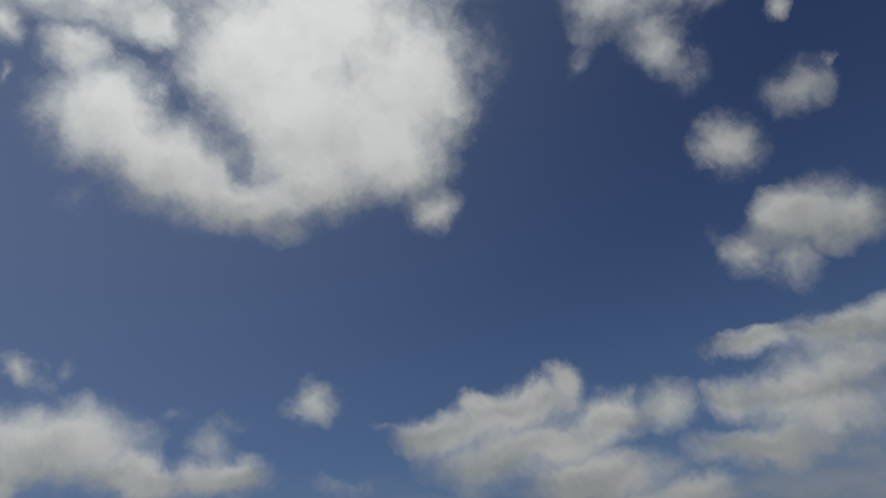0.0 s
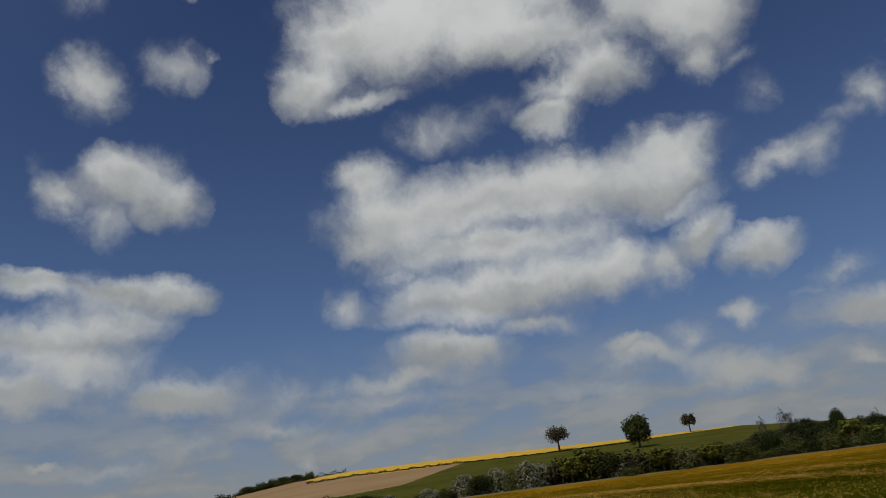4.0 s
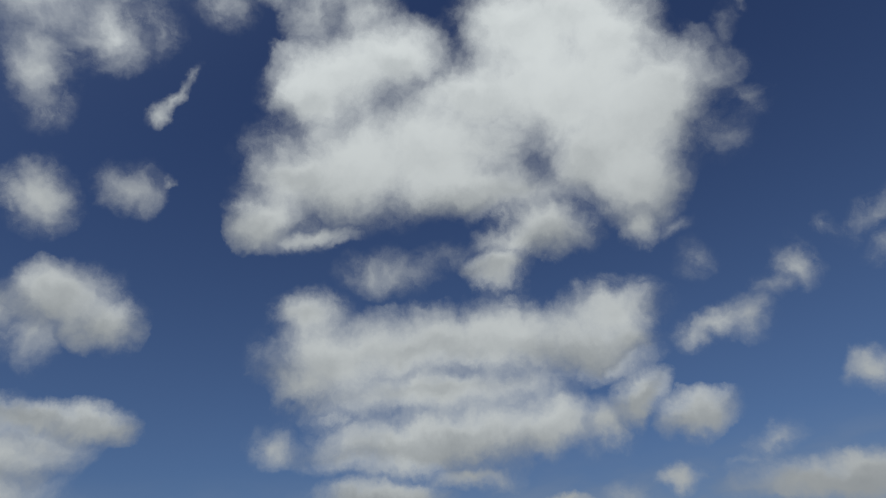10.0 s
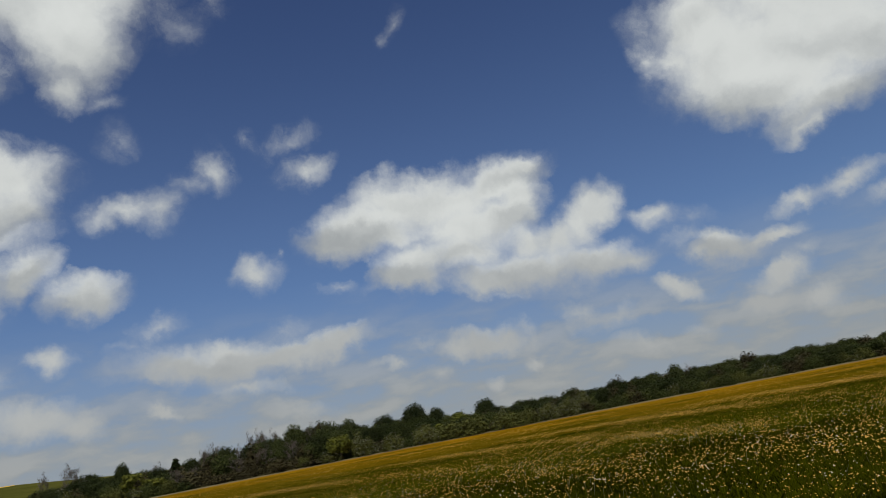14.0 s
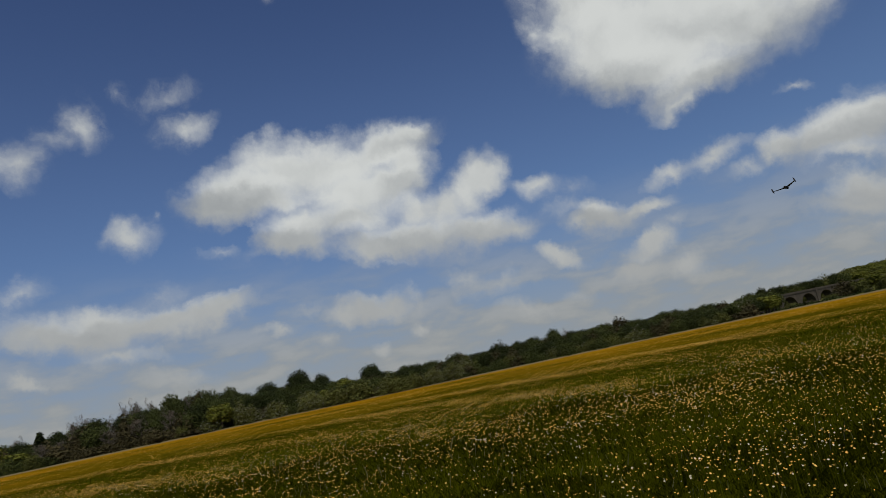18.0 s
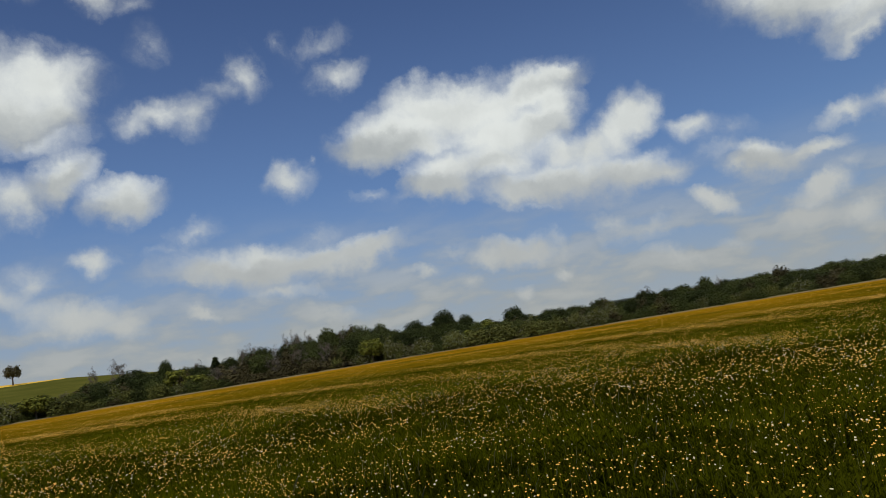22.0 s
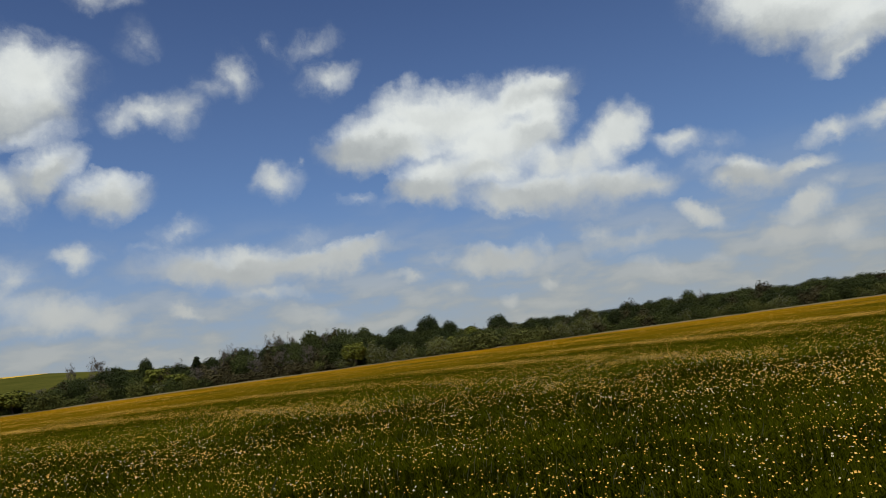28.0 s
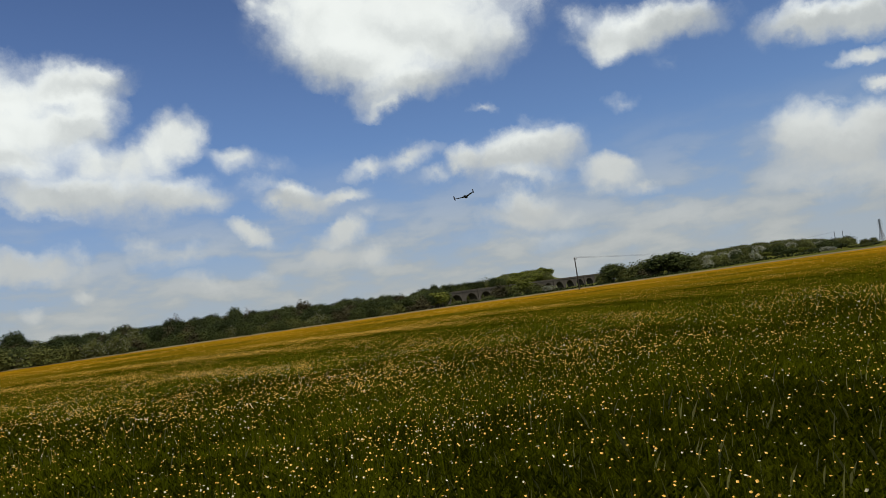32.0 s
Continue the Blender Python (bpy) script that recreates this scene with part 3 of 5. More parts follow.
def meadow_material():
    """Grass with buttercups: flowers stand in drifts, and close up at a low angle into a yellow sheet far out."""
    m = surface("meadow", (0.020, 0.024, 0.001), (0.058, 0.060, 0.002), 0.12, 1.0, 0.5)
    nodes, links = m.node_tree.nodes, m.node_tree.links
    p = nodes["Principled BSDF"]
    green = p.inputs["Base Color"].links[0].from_socket
    geo = nodes.new("ShaderNodeNewGeometry")
    flat = nodes.new("ShaderNodeVectorMath")
    flat.operation = "LENGTH"
    links.new(geo.outputs["Position"], flat.inputs[0])
    drift = nodes.new("ShaderNodeTexNoise")
    links.new(geo.outputs["Position"], drift.inputs["Vector"])
    drift.inputs["Scale"].default_value, drift.inputs["Detail"].default_value = 0.045, 5
    speck = nodes.new("ShaderNodeTexNoise")
    links.new(geo.outputs["Position"], speck.inputs["Vector"])
    speck.inputs["Scale"].default_value, speck.inputs["Detail"].default_value = 2.2, 6

    def ranged(src, lo, hi, a, b):
        n = nodes.new("ShaderNodeMapRange")
        links.new(src, n.inputs[0])
        for i, v in enumerate((lo, hi, a, b)):
            n.inputs[i + 1].default_value = v
        return n.outputs[0]

    def two(op, a, b):
        n = nodes.new("ShaderNodeMath")
        n.operation, n.use_clamp = op, op == "MULTIPLY"
        links.new(a, n.inputs[0])
        links.new(b, n.inputs[1])
        return n.outputs[0]
    far = ranged(flat.outputs["Value"], 30.0, 190.0, 0.0, 1.0)
    amount = two("MULTIPLY", ranged(drift.outputs["Fac"], 0.36, 0.58, 0.3, 1.0), far)
    amount = two("MULTIPLY", amount, ranged(speck.outputs["Fac"], 0.35, 0.6, 0.35, 1.0))
    mix = nodes.new("ShaderNodeMix")
    mix.data_type, mix.clamp_factor = "RGBA", True
    links.new(amount, mix.inputs[0])
    links.new(green, mix.inputs[6])
    mix.inputs[7].default_value = (0.42, 0.20, 0.008, 1)
    links.new(mix.outputs[2], p.inputs["Base Color"])
    return m


M_MEADOW = meadow_material()

# ---- building helpers ----
rng = np.random.default_rng(7)


def mesh_from(name, verts, faces, mats, mat_index=None, smooth=False):
    """A mesh from arrays of corners and equal-sided faces."""
    verts, faces = np.asarray(verts, np.float32), np.asarray(faces, np.int32)
    me = bpy.data.meshes.new(name)
    k = faces.shape[1]
    me.vertices.add(len(verts))
    me.vertices.foreach_set("co", verts.ravel())
    me.loops.add(faces.size)
    me.loops.foreach_set("vertex_index", faces.ravel())
    me.polygons.add(len(faces))
    me.polygons.foreach_set("loop_start", np.arange(0, faces.size, k, dtype=np.int32))
    for mat in mats:
        me.materials.append(mat)
    if mat_index is not None:
        me.polygons.foreach_set("material_index", np.asarray(mat_index, np.int32))
    if smooth:
        me.polygons.foreach_set("use_smooth", np.ones(len(faces), bool))
    me.update(calc_edges=True)
    return me


def part(name, data, parent, label=""):
    """Links a mesh as one part under a thing or a part."""
    ob = new(name, data)
    ob.parent = parent
    return tagged(ob, label) if label else ob


def bm_part(name, bm, material, parent, label=""):
    me = bpy.data.meshes.new(name)
    bm.to_mesh(me)
    bm.free()
    me.materials.append(material)
    return part(name, me, parent, label)


def tube(points, radii, sides=6):
    """Corners and quads of a tapering tube along points."""
    pts = np.asarray(points, float)
    d = np.gradient(pts, axis=0)
    d /= np.linalg.norm(d, axis=1)[:, None] + 1e-9
    ref = np.array([1.0, 0.2, 0.0]) if abs(d[0][2]) > 0.7 else np.array([0.0, 0.0, 1.0])
    u = np.cross(d, ref)
    u /= np.linalg.norm(u, axis=1)[:, None] + 1e-9
    w = np.cross(d, u)
    ang = np.arange(sides) * 2 * np.pi / sides
    ring = np.cos(ang)[None, :, None] * u[:, None] + np.sin(ang)[None, :, None] * w[:, None]
    v = pts[:, None] + ring * np.asarray(radii, float)[:, None, None]
    n, f = len(pts), []
    for i in range(n - 1):
        for j in range(sides):
            f.append((i * sides + j, i * sides + (j + 1) % sides, (i + 1) * sides + (j + 1) % sides, (i + 1) * sides + j))
    return v.reshape(-1, 3), np.array(f)


def join_tubes(tubes):
    vs, fs, o = [], [], 0
    for v, f in tubes:
        vs.append(v)
        fs.append(f + o)
        o += len(v)
    return np.concatenate(vs), np.concatenate(fs)


def leaves(r, lobes, count, size, shell=0.4, droop=0.0):
    """Many small bent leaf sprays spread through and over rounded lobes (x, y, z, rx, ry, rz)."""
    lobes = np.asarray(lobes, float)
    vol = (lobes[:, 3] * lobes[:, 4] * lobes[:, 5]) ** 0.7
    pick = r.choice(len(lobes), count, p=vol / vol.sum())
    d = r.normal(size=(count, 3))
    d /= np.linalg.norm(d, axis=1)[:, None]
    rad = r.random(count) ** shell * r.normal(1.0, 0.09, count)
    c = lobes[pick, :3] + d * rad[:, None] * lobes[pick, 3:]
    n = d + r.normal(size=(count, 3)) * 0.55 + np.array([0, 0, 0.35])
    n /= np.linalg.norm(n, axis=1)[:, None]
    a = np.cross(n, r.normal(size=(count, 3)))
    a /= np.linalg.norm(a, axis=1)[:, None] + 1e-9
    b = np.cross(n, a)
    if droop:
        b = b * (1 - droop) + np.array([0, 0, -1.0]) * droop
    s = size * r.uniform(0.55, 1.35, count)[:, None]
    q = np.stack([c - a * s - b * s * 0.35, c - b * s * 0.9 - n * s * 0.2, c + a * s - b * s * 0.1, c + a * s * 0.4 + b * s - n * s * 0.3,
                  c - a * s * 0.6 + b * s * 0.7 + n * s * 0.15], 1)
    return q.reshape(-1, 3), np.arange(count * 5).reshape(-1, 5)


def limbs(r, height, spread, trunk_r, fork=0.3, n=7, levels=2, lean=0.0):
    """Trunk with limbs that fork again; gives tubes and the tips."""
    tubes, tips = [], []
    top = np.array([lean, 0, height * 0.8])
    k = np.linspace(0, 1, 6)
    pts = k[:, None] * top + r.normal(size=(6, 3)) * height * 0.008 * k[:, None]
    tubes.append(tube(pts, trunk_r * (1.15 - 0.95 * k), 7))

    def grow(base, direction, length, radius, level):
        kk = np.linspace(0, 1, 4)
        bend = r.normal(size=3) * 0.16
        p = base + kk[:, None] * direction * length + (kk ** 2)[:, None] * (bend + np.array([0, 0, 0.12])) * length
        tubes.append(tube(p, radius * (1.05 - 0.8 * kk), 4 if level else 3))
        tips.append(p[-1])
        if level:
            for _ in range(3):
                t = r.uniform(0.35, 0.95)
                at = base + t * direction * length + t * t * (bend + np.array([0, 0, 0.12])) * length
                dd = direction + r.normal(size=3) * 0.6
                grow(at, dd / np.linalg.norm(dd), length * r.uniform(0.45, 0.65), radius * 0.5, level - 1)
    for i in range(n):
        t = fork + (0.95 - fork) * i / max(1, n - 1)
        ang = i * 2.4 + r.uniform(-0.4, 0.4)
        rise = 0.35 + 0.75 * t
        dd = np.array([math.cos(ang), math.sin(ang), rise])
        grow(t * top, dd / np.linalg.norm(dd), spread * r.uniform(0.75, 1.1) * (1.15 - 0.5 * t), trunk_r * 0.45 * (1.1 - 0.6 * t), levels)
    return tubes, tips


FULL = {}


def tree_kind(name, label, category, seed, height, width, base, leaf, count, size, lobes=9, trunk=0.28, blossom=0, bare=False, flat=1.0, droop=0.0,
              levels=1, cone=False, fork=0.3, bush=False, split=False):
    """One standing example of a kind of tree or bush: trunk and limbs, a leafy crown, blossom where it has any."""
    r = np.random.default_rng(seed)
    top = new(name)
    tagged(top, label, category)
    tubes, tips = limbs(r, height * (0.6 if bush else 0.88), width * (0.28 if bush else 0.4), trunk, fork, 9 if bare else 6, 3 if bare else levels)
    if split:
        part("trunk", mesh_from("trunk", *tubes[0], [M_BARK], smooth=True), top)
        each = (len(tubes) - 1) // (9 if bare else 6)
        for i in range(1, len(tubes), each):
            part("limb", mesh_from("limb", *join_tubes(tubes[i:i + each]), [M_BARK], smooth=True), top)
    else:
        part("trunk", mesh_from("trunk", *join_tubes(tubes), [M_BARK], smooth=True), top)
    shape = []
    mid, half = (height + base) / 2, (height - base) / 2
    for i in range(lobes):      # lobes stand over a rounded (or pointed) body, from its foot to its top
        ang, k = i * 2.4 + r.uniform(-0.4, 0.4), r.uniform(0.88, 1.05)
        up = (i + 0.5) / lobes
        zz = 0.05 + 0.93 * up if bush else -0.8 + 1.78 * up
        ring = (1 - 0.9 * up) if cone else math.sqrt(max(0.0, 1 - zz * zz))
        s = r.uniform(0.36, 0.46)
        rr, rs = width * 0.5 * 0.6 * k * ring, width * 0.5 * s
        if bush:
            shape.append((rr * math.cos(ang), rr * math.sin(ang), height * 0.6 * k * zz, rs, rs, height * s))
        else:
            shape.append((rr * math.cos(ang), rr * math.sin(ang), mid + zz * half * 0.6 * k, rs * (0.6 if cone else 1.0), rs * (0.6 if cone else 1.0), half * s * flat))
    if not cone:
        shape.append((0, 0, height * 0.3, width * 0.33, width * 0.33, height * 0.5) if bush else (0, 0, mid, width * 0.34, width * 0.34, half * 0.72))
    if bare:
        tips = np.array(tips)
        shape = [(*p, 0.7, 0.7, 0.6) for p in tips]
    v, f = leaves(r, shape, count, size, 0.5, droop)
    if bush:
        v[:, 2] = np.abs(v[:, 2])
    FULL[top] = (np.percentile(v[:, 2], 99.7), 2 * np.percentile(np.abs(v[:, :2]), 99))
    part("crown", mesh_from("crown", v, f, [leaf]), top)
    if blossom:
        v, f = leaves(r, [(x, y, z, a * 1.06, b * 1.06, c * 1.06) for x, y, z, a, b, c in shape], blossom, size * 0.5, 0.10)
        part("blossom", mesh_from("blossom", v, f, [M_BLOSSOM]), top, "white may blossom")
    return top


def scaled(x, y, z, turn, sx, sz):
    return pose(x, y, z, 0, 0, turn) @ Matrix.Diagonal((sx, sx, sz, 1))


# ---- the lie of the land ----
EDGE, RIDGE = 226.0, 520.0
RIDGE_AZ = [-180, -125, -112, -97, -88, -81, -76, -73, -70, -67, -62.5, -58, -50, -42, -35, -29, -24, -18, -10, 0, 28, 34, 49, 56, 60, 64, 67, 80, 180]
RIDGE_EL = [0.1, 0.1, 0.1, 0.5, 0.5, 0.62, 0.25, 0.6, 1.1, 1.75, 2.3, 2.58, 2.58, 2.42, 2.3, 2.15, 1.7, 1.2, 0.8, 0.4, 0.3, -0.15, -0.15, 0.2, 0.35, 0.2, 0.0, -0.05, 0.1]


def land(az, r):
    """Height of the ground at a bearing and a distance."""
    az, r = np.asarray(az, float), np.asarray(r, float)
    top = 1.65 + RIDGE * np.tan(np.radians(np.interp(az, RIDGE_AZ, RIDGE_EL)))
    k = np.clip((r - 238) / (RIDGE - 238), 0, 1)
    z = top * (k * 0.9 + 0.1 * k * k)
    z = np.where(r > RIDGE, top * np.clip(1 - 0.6 * (r - RIDGE) / 3000, 0.3, 1), z)

    def hump(a, w, r0, rw, h):
        return h * np.exp(-((az - a) / w) ** 4) * np.exp(-((r - r0) / rw) ** 2)
    z = z + hump(42.2, 2.6, 760, 130, 15.5) + hump(46.5, 2.5, 720, 90, 8.5) + hump(59.0, 5.0, 1000, 220, 10.0)
    z = z + 0.35 * np.exp(-((r - 230.5) / 2.2) ** 2)
    return z + 0.10 * np.sin(r * 0.31 + az * 0.4) * np.clip((r - 2) / 30, 0, 1) * np.clip((EDGE - r) / 40, 0, 1)


def spot(az, r):
    a = math.radians(az)
    return r * math.sin(a), r * math.cos(a), float(land(az, r))


def build_ground():
    """One sheet to the horizon: meadow, bank, pasture, ploughed soil, rapeseed and far farmland."""
    azs = np.concatenate([np.arange(-115, 85, 0.25), np.arange(85, 245, 4.0)])
    rs = np.concatenate([np.linspace(0.3, 12, 14), np.linspace(14, 60, 24), np.linspace(65, 220, 24), [EDGE, 227.5, 229, 230.5, 232, 233.5, 238], np.linspace(243, RIDGE, 90),
                         np.geomspace(530, 4800, 34)])
    A, Rr = np.meshgrid((azs + 180) % 360 - 180, rs, indexing="ij")
    Zz = land(A, Rr)
    X, Y = Rr * np.sin(np.radians(A)), Rr * np.cos(np.radians(A))
    n, k = A.shape
    idx = np.arange(n * k).reshape(n, k)
    nxt = np.roll(idx, -1, axis=0)
    faces = np.stack([idx[:, :-1], idx[:, 1:], nxt[:, 1:], nxt[:, :-1]], -1).reshape(-1, 4)
    fa = (A[:, :-1] + np.where(azs < 85, 0.125, 2.0)[:, None]).ravel()
    fr = ((Rr[:, :-1] + Rr[:, 1:]) / 2).ravel()
    fe = np.degrees(np.arctan2(land(fa, fr) - 1.65, fr))
    kind = np.where(fr < EDGE, 0, np.where(fr < 232, 1, np.where(fr < RIDGE, 2, 5)))
    slope = (fr > 238) & (fr <= RIDGE + 12)
    low = np.interp(fa, [-72, -63, -58.7, -54.4, -50.4, -49.4], [0.5, 0.85, 0.87, 1.1, 1.95, 2.2])
    high = np.interp(fa, [-66, -60.6, -54, -50, -45, -36], [2.6, 2.2, 2.13, 2.18, 2.14, 2.12])
    kind = np.where(slope & (fa > -75) & (fa < -49.4) & (fe > low), 3, kind)
    kind = np.where(slope & (fa > -61.5) & (fa < -26.5) & (fe > high), 4, kind)
    kind = np.where(slope & (fa > -98) & (fa < -80.3) & (fe > np.interp(fa, [-97, -88, -80], [0.42, 0.2, 0.05])), 4, kind)
    me = mesh_from("ground", np.stack([X, Y, Zz], -1).reshape(-1, 3), faces, [M_MEADOW, M_BANK, M_SLOPE, M_PLOUGH, M_RAPE, M_FAR], kind, True)
    bm = bmesh.new()
    bm.from_mesh(me)
    bm.verts.ensure_lookup_table()
    bm.faces.new([bm.verts[i] for i in idx[::-1, 0]])
    bm.normal_update()
    bm.to_mesh(me)
    bm.free()
    return tagged(new("ground", me), "flowering meadow rising to pasture, ploughed soil and yellow rapeseed", "ground", kind="structure")


build_ground()

# ---- trees and bushes ----
OAK = tree_kind("oak_tree", "broad oak tree with green spring leaves in the wood edge", "tree", 1, 10.0, 8.5, 0.8, M_LEAF, 4200, 0.19, lobes=17)
DOME = tree_kind("dark_tree", "dense dark green tree with a rounded crown", "tree", 2, 11.0, 8.5, 1.5, M_LEAF_DARK, 4600, 0.19, lobes=20)
ASH = tree_kind("ash_tree", "loose ash tree with bronze young leaves", "tree", 3, 11.0, 6.5, 2.5, M_LEAF_BROWN, 800, 0.28, levels=2)
BARE = tree_kind("bare_tree", "almost bare tree with fine grey twigs", "tree", 4, 11.0, 8.0, 3.0, M_TWIG, 1100, 0.11, bare=True, trunk=0.24, split=True)
SHRUB = tree_kind("shrub", "rounded green willow shrub at the field edge", "bush", 5, 4.5, 6.0, 0.0, M_LEAF_OLIVE, 2400, 0.15, trunk=0.12, fork=0.1, bush=True)
THORN = tree_kind("hawthorn", "hawthorn bush in white blossom at the field edge", "bush", 6, 5.0, 5.5, 0.1, M_LEAF_OLIVE, 1100, 0.24, trunk=0.14, blossom=2600, fork=0.1, bush=True)
MAY = tree_kind("hawthorn", "dark hawthorn thinly scattered with white blossom in the wood edge", "bush", 16, 5.0, 5.5, 0.1, M_LEAF_OLIVE, 2300, 0.16, trunk=0.14, blossom=520, fork=0.1, bush=True)
# SHRUB again in the darker M_LEAF, whose colour carries the cloud shadow
DUSK = tree_kind("dark_shrub", "green wood edge shrub, cloud shadow put into its dark leaf colour", "bush", 15, 4.5, 6.0, 0.0, M_LEAF, 2600, 0.15, trunk=0.12, fork=0.1, bush=True)
BROWN = tree_kind("thicket", "brown leafless thicket at the field edge", "bush", 7, 4.5, 5.5, 0.0, M_LEAF_BROWN, 1100, 0.22, trunk=0.12, fork=0.1, bush=True)
SPRING = tree_kind("spring_tree", "tree in bright yellow-green young leaf", "tree", 8, 9.0, 7.5, 0.8, M_LEAF_BRIGHT, 1400, 0.32)
FIR = tree_kind("pointed_tree", "narrow pointed dark tree standing over the wood", "tree", 9, 10.0, 4.0, 0.8, M_LEAF_DARK, 1000, 0.26, cone=True)
WILLOW = tree_kind("willow_tree", "lone willow with drooping grey-green branches on the ridge", "tree", 10, 14.0, 17.0, 3.5, M_LEAF_BROWN, 2200, 0.36, lobes=14, levels=2, droop=0.6, trunk=0.6, fork=0.4, split=True)
ROUND = tree_kind("lone_tree", "large round-crowned leafy tree on the hillside", "tree", 11, 18.0, 17.0, 0.3, M_LEAF, 4600, 0.42, lobes=26, trunk=0.6)
LONE = tree_kind("hilltop_tree", "small lone tree with a clear trunk on the skyline", "tree", 12, 10.0, 10.0, 2.2, M_LEAF_BROWN, 1000, 0.36, lobes=14, trunk=0.4, fork=0.4, levels=2, split=True)
used_kinds = set()


def plant(kind, az, r, height, width=None, sink=0.0, group=""):
    """Sets a tree of a kind at a bearing and distance, with its height and width in metres; the first one is the example itself."""
    x, y, z = spot(az, r)
    sz = height / FULL[kind][0]
    sx = (width / FULL[kind][1]) if width else sz * rng.uniform(0.85, 1.2)
    m = scaled(x, y, z - 0.05 - sink, rng.uniform(0, 360), sx, sz)
    if kind in used_kinds:
        ob = copy_thing(kind, m)
    else:
        used_kinds.add(kind)
        first_pose[kind] = m
        ob = kind
    if group:
        ob["group"] = group
    return ob


first_pose = {}


def top_at(az, r, el):
    """Height of a thing at a bearing and distance whose top stands el degrees above the eye's horizon."""
    return 1.65 + r * math.tan(math.radians(el)) - float(land(az, r))


SKYLINE_AZ = [-34, -30, -27, -25, -23, -21, -19, -17, -15, -13, -10, -7, -4, -2, 2, 6, 10, 13, 18, 22, 27, 33, 35.5]
SKYLINE_EL = [0.9, 1.2, 1.7, 2.0, 1.95, 1.75, 1.7, 1.9, 2.3, 2.4, 2.6, 2.5, 2.1, 2.2, 1.6, 1.55, 1.5, 1.6, 1.55, 1.45, 1.35, 1.15, 1.2]


def skyline(az):
    return float(np.interp(az, SKYLINE_AZ, SKYLINE_EL))


def build_wood():
    r = np.random.default_rng(21)
    az = -36.0
    while az < 36.0:        # back row carries the skyline
        d = r.uniform(252, 272)
        kind = [OAK, OAK, DOME, ASH, SPRING, BARE, FIR][r.choice(7, p=[0.36, 0.2, 0.24, 0.09, 0.06, 0.05, 0.0])]
        el = skyline(az) + (r.uniform(-0.4, 0.05) if az < 8 else r.uniform(-0.32, 0.12))
        h = max(3.0, top_at(az, d, el))
        plant(kind, az, d, h, min(h * 1.1, r.uniform(6.0, 9.5)), group="trees of the wood edge")
        az += r.uniform(0.5, 0.9) if az < 8 else r.uniform(0.4, 0.7)
    az = -37.0
    while az < 36.0:        # middle row
        d = r.uniform(240, 250)
        kind = [OAK, DOME, MAY, BROWN, DUSK, SPRING][r.choice(6, p=[0.34, 0.27, 0.12, 0.12, 0.12, 0.03])] if not -20 < az < -9 else [OAK, BROWN, DUSK, BARE][r.choice(4, p=[0.25, 0.45, 0.15, 0.15])]
        h = max(2.5, top_at(az, d, skyline(az) * r.uniform(0.5, 0.85)))
        plant(kind, az, d, h, r.uniform(5.0, 8.5), group="trees of the wood edge")
        az += r.uniform(0.5, 0.95)
    az = -37.0
    while az < 34.5:        # low shrubs at the field edge
        d = r.uniform(231.5, 237)
        kind = [DUSK, MAY, BROWN, SHRUB][r.choice(4, p=[0.42, 0.22, 0.14, 0.22])] if not -20 < az < -9 else [DUSK, BROWN, SHRUB][r.choice(3, p=[0.3, 0.6, 0.1])]
        h = max(1.2, top_at(az, d, r.uniform(0.1, 0.75)))
        plant(kind, az, d, h, r.uniform(4.5, 8.0), group="shrubs along the field edge")
        az += r.uniform(0.5, 0.9)
    for kind, a, el, w in ((SHRUB, 1.6, 1.0, 10), (SHRUB, 3.4, 1.15, 11), (SHRUB, 6.0, 0.95, 10), (SHRUB, 7.6, 0.85, 9), (MAY, 9.4, 0.95, 7), (MAY, 11.0, 1.05, 7), (SHRUB, -29.5, 0.95, 9),
                           (SPRING, -31.0, 1.2, 8), (MAY, -33.2, 1.1, 8), (SPRING, -34.6, 1.35, 9), (MAY, -5.2, 1.1, 7), (MAY, -3.0, 0.9, 7), (MAY, -0.4, 1.1, 8), (SPRING, -7.0, 1.5, 8)):
        plant(kind, a, 231, top_at(a, 231, el), w, group="shrubs along the field edge")
    for kind, a, el, w in ((BARE, -27.4, 2.65, 5), (BARE, -25.6, 2.95, 9), (DOME, -22.5, 2.35, 4.5), (FIR, -18.9, 2.05, 4.5), (BARE, -13.6, 3.0, 5), (BARE, -16.8, 2.6, 5), (BARE, -9.2, 2.9, 6), (ASH, -8.4, 2.85, 6), (BARE, -20.2, 2.05, 5), (BARE, -16.2, 2.65, 7),
                           (BARE, -17.0, 2.3, 5), (BARE, -12.8, 3.2, 6), (BARE, -11.8, 3.0, 5), (OAK, -10.4, 2.9, 8), (OAK, -7.9, 2.75, 8), (OAK, -6.2, 2.6, 7),
                           (DOME, -3.4, 2.4, 8), (DOME, -1.0, 2.85, 8.5), (DOME, 0.8, 2.25, 6), (DOME, 4.6, 2.2, 7.5), (BARE, 2.6, 1.7, 6),
                           (OAK, 11.5, 1.7, 7), (BARE, 15.1, 2.05, 9), (OAK, 19.4, 1.95, 6), (BARE, 20.5, 1.85, 4), (ASH, 24.6, 1.85, 6.5), (OAK, 28.1, 1.4, 7),
                           (OAK, 31.0, 1.2, 6)):
        plant(kind, a, 262, top_at(a, 262, el), w, group="tall trees over the wood")


build_wood()


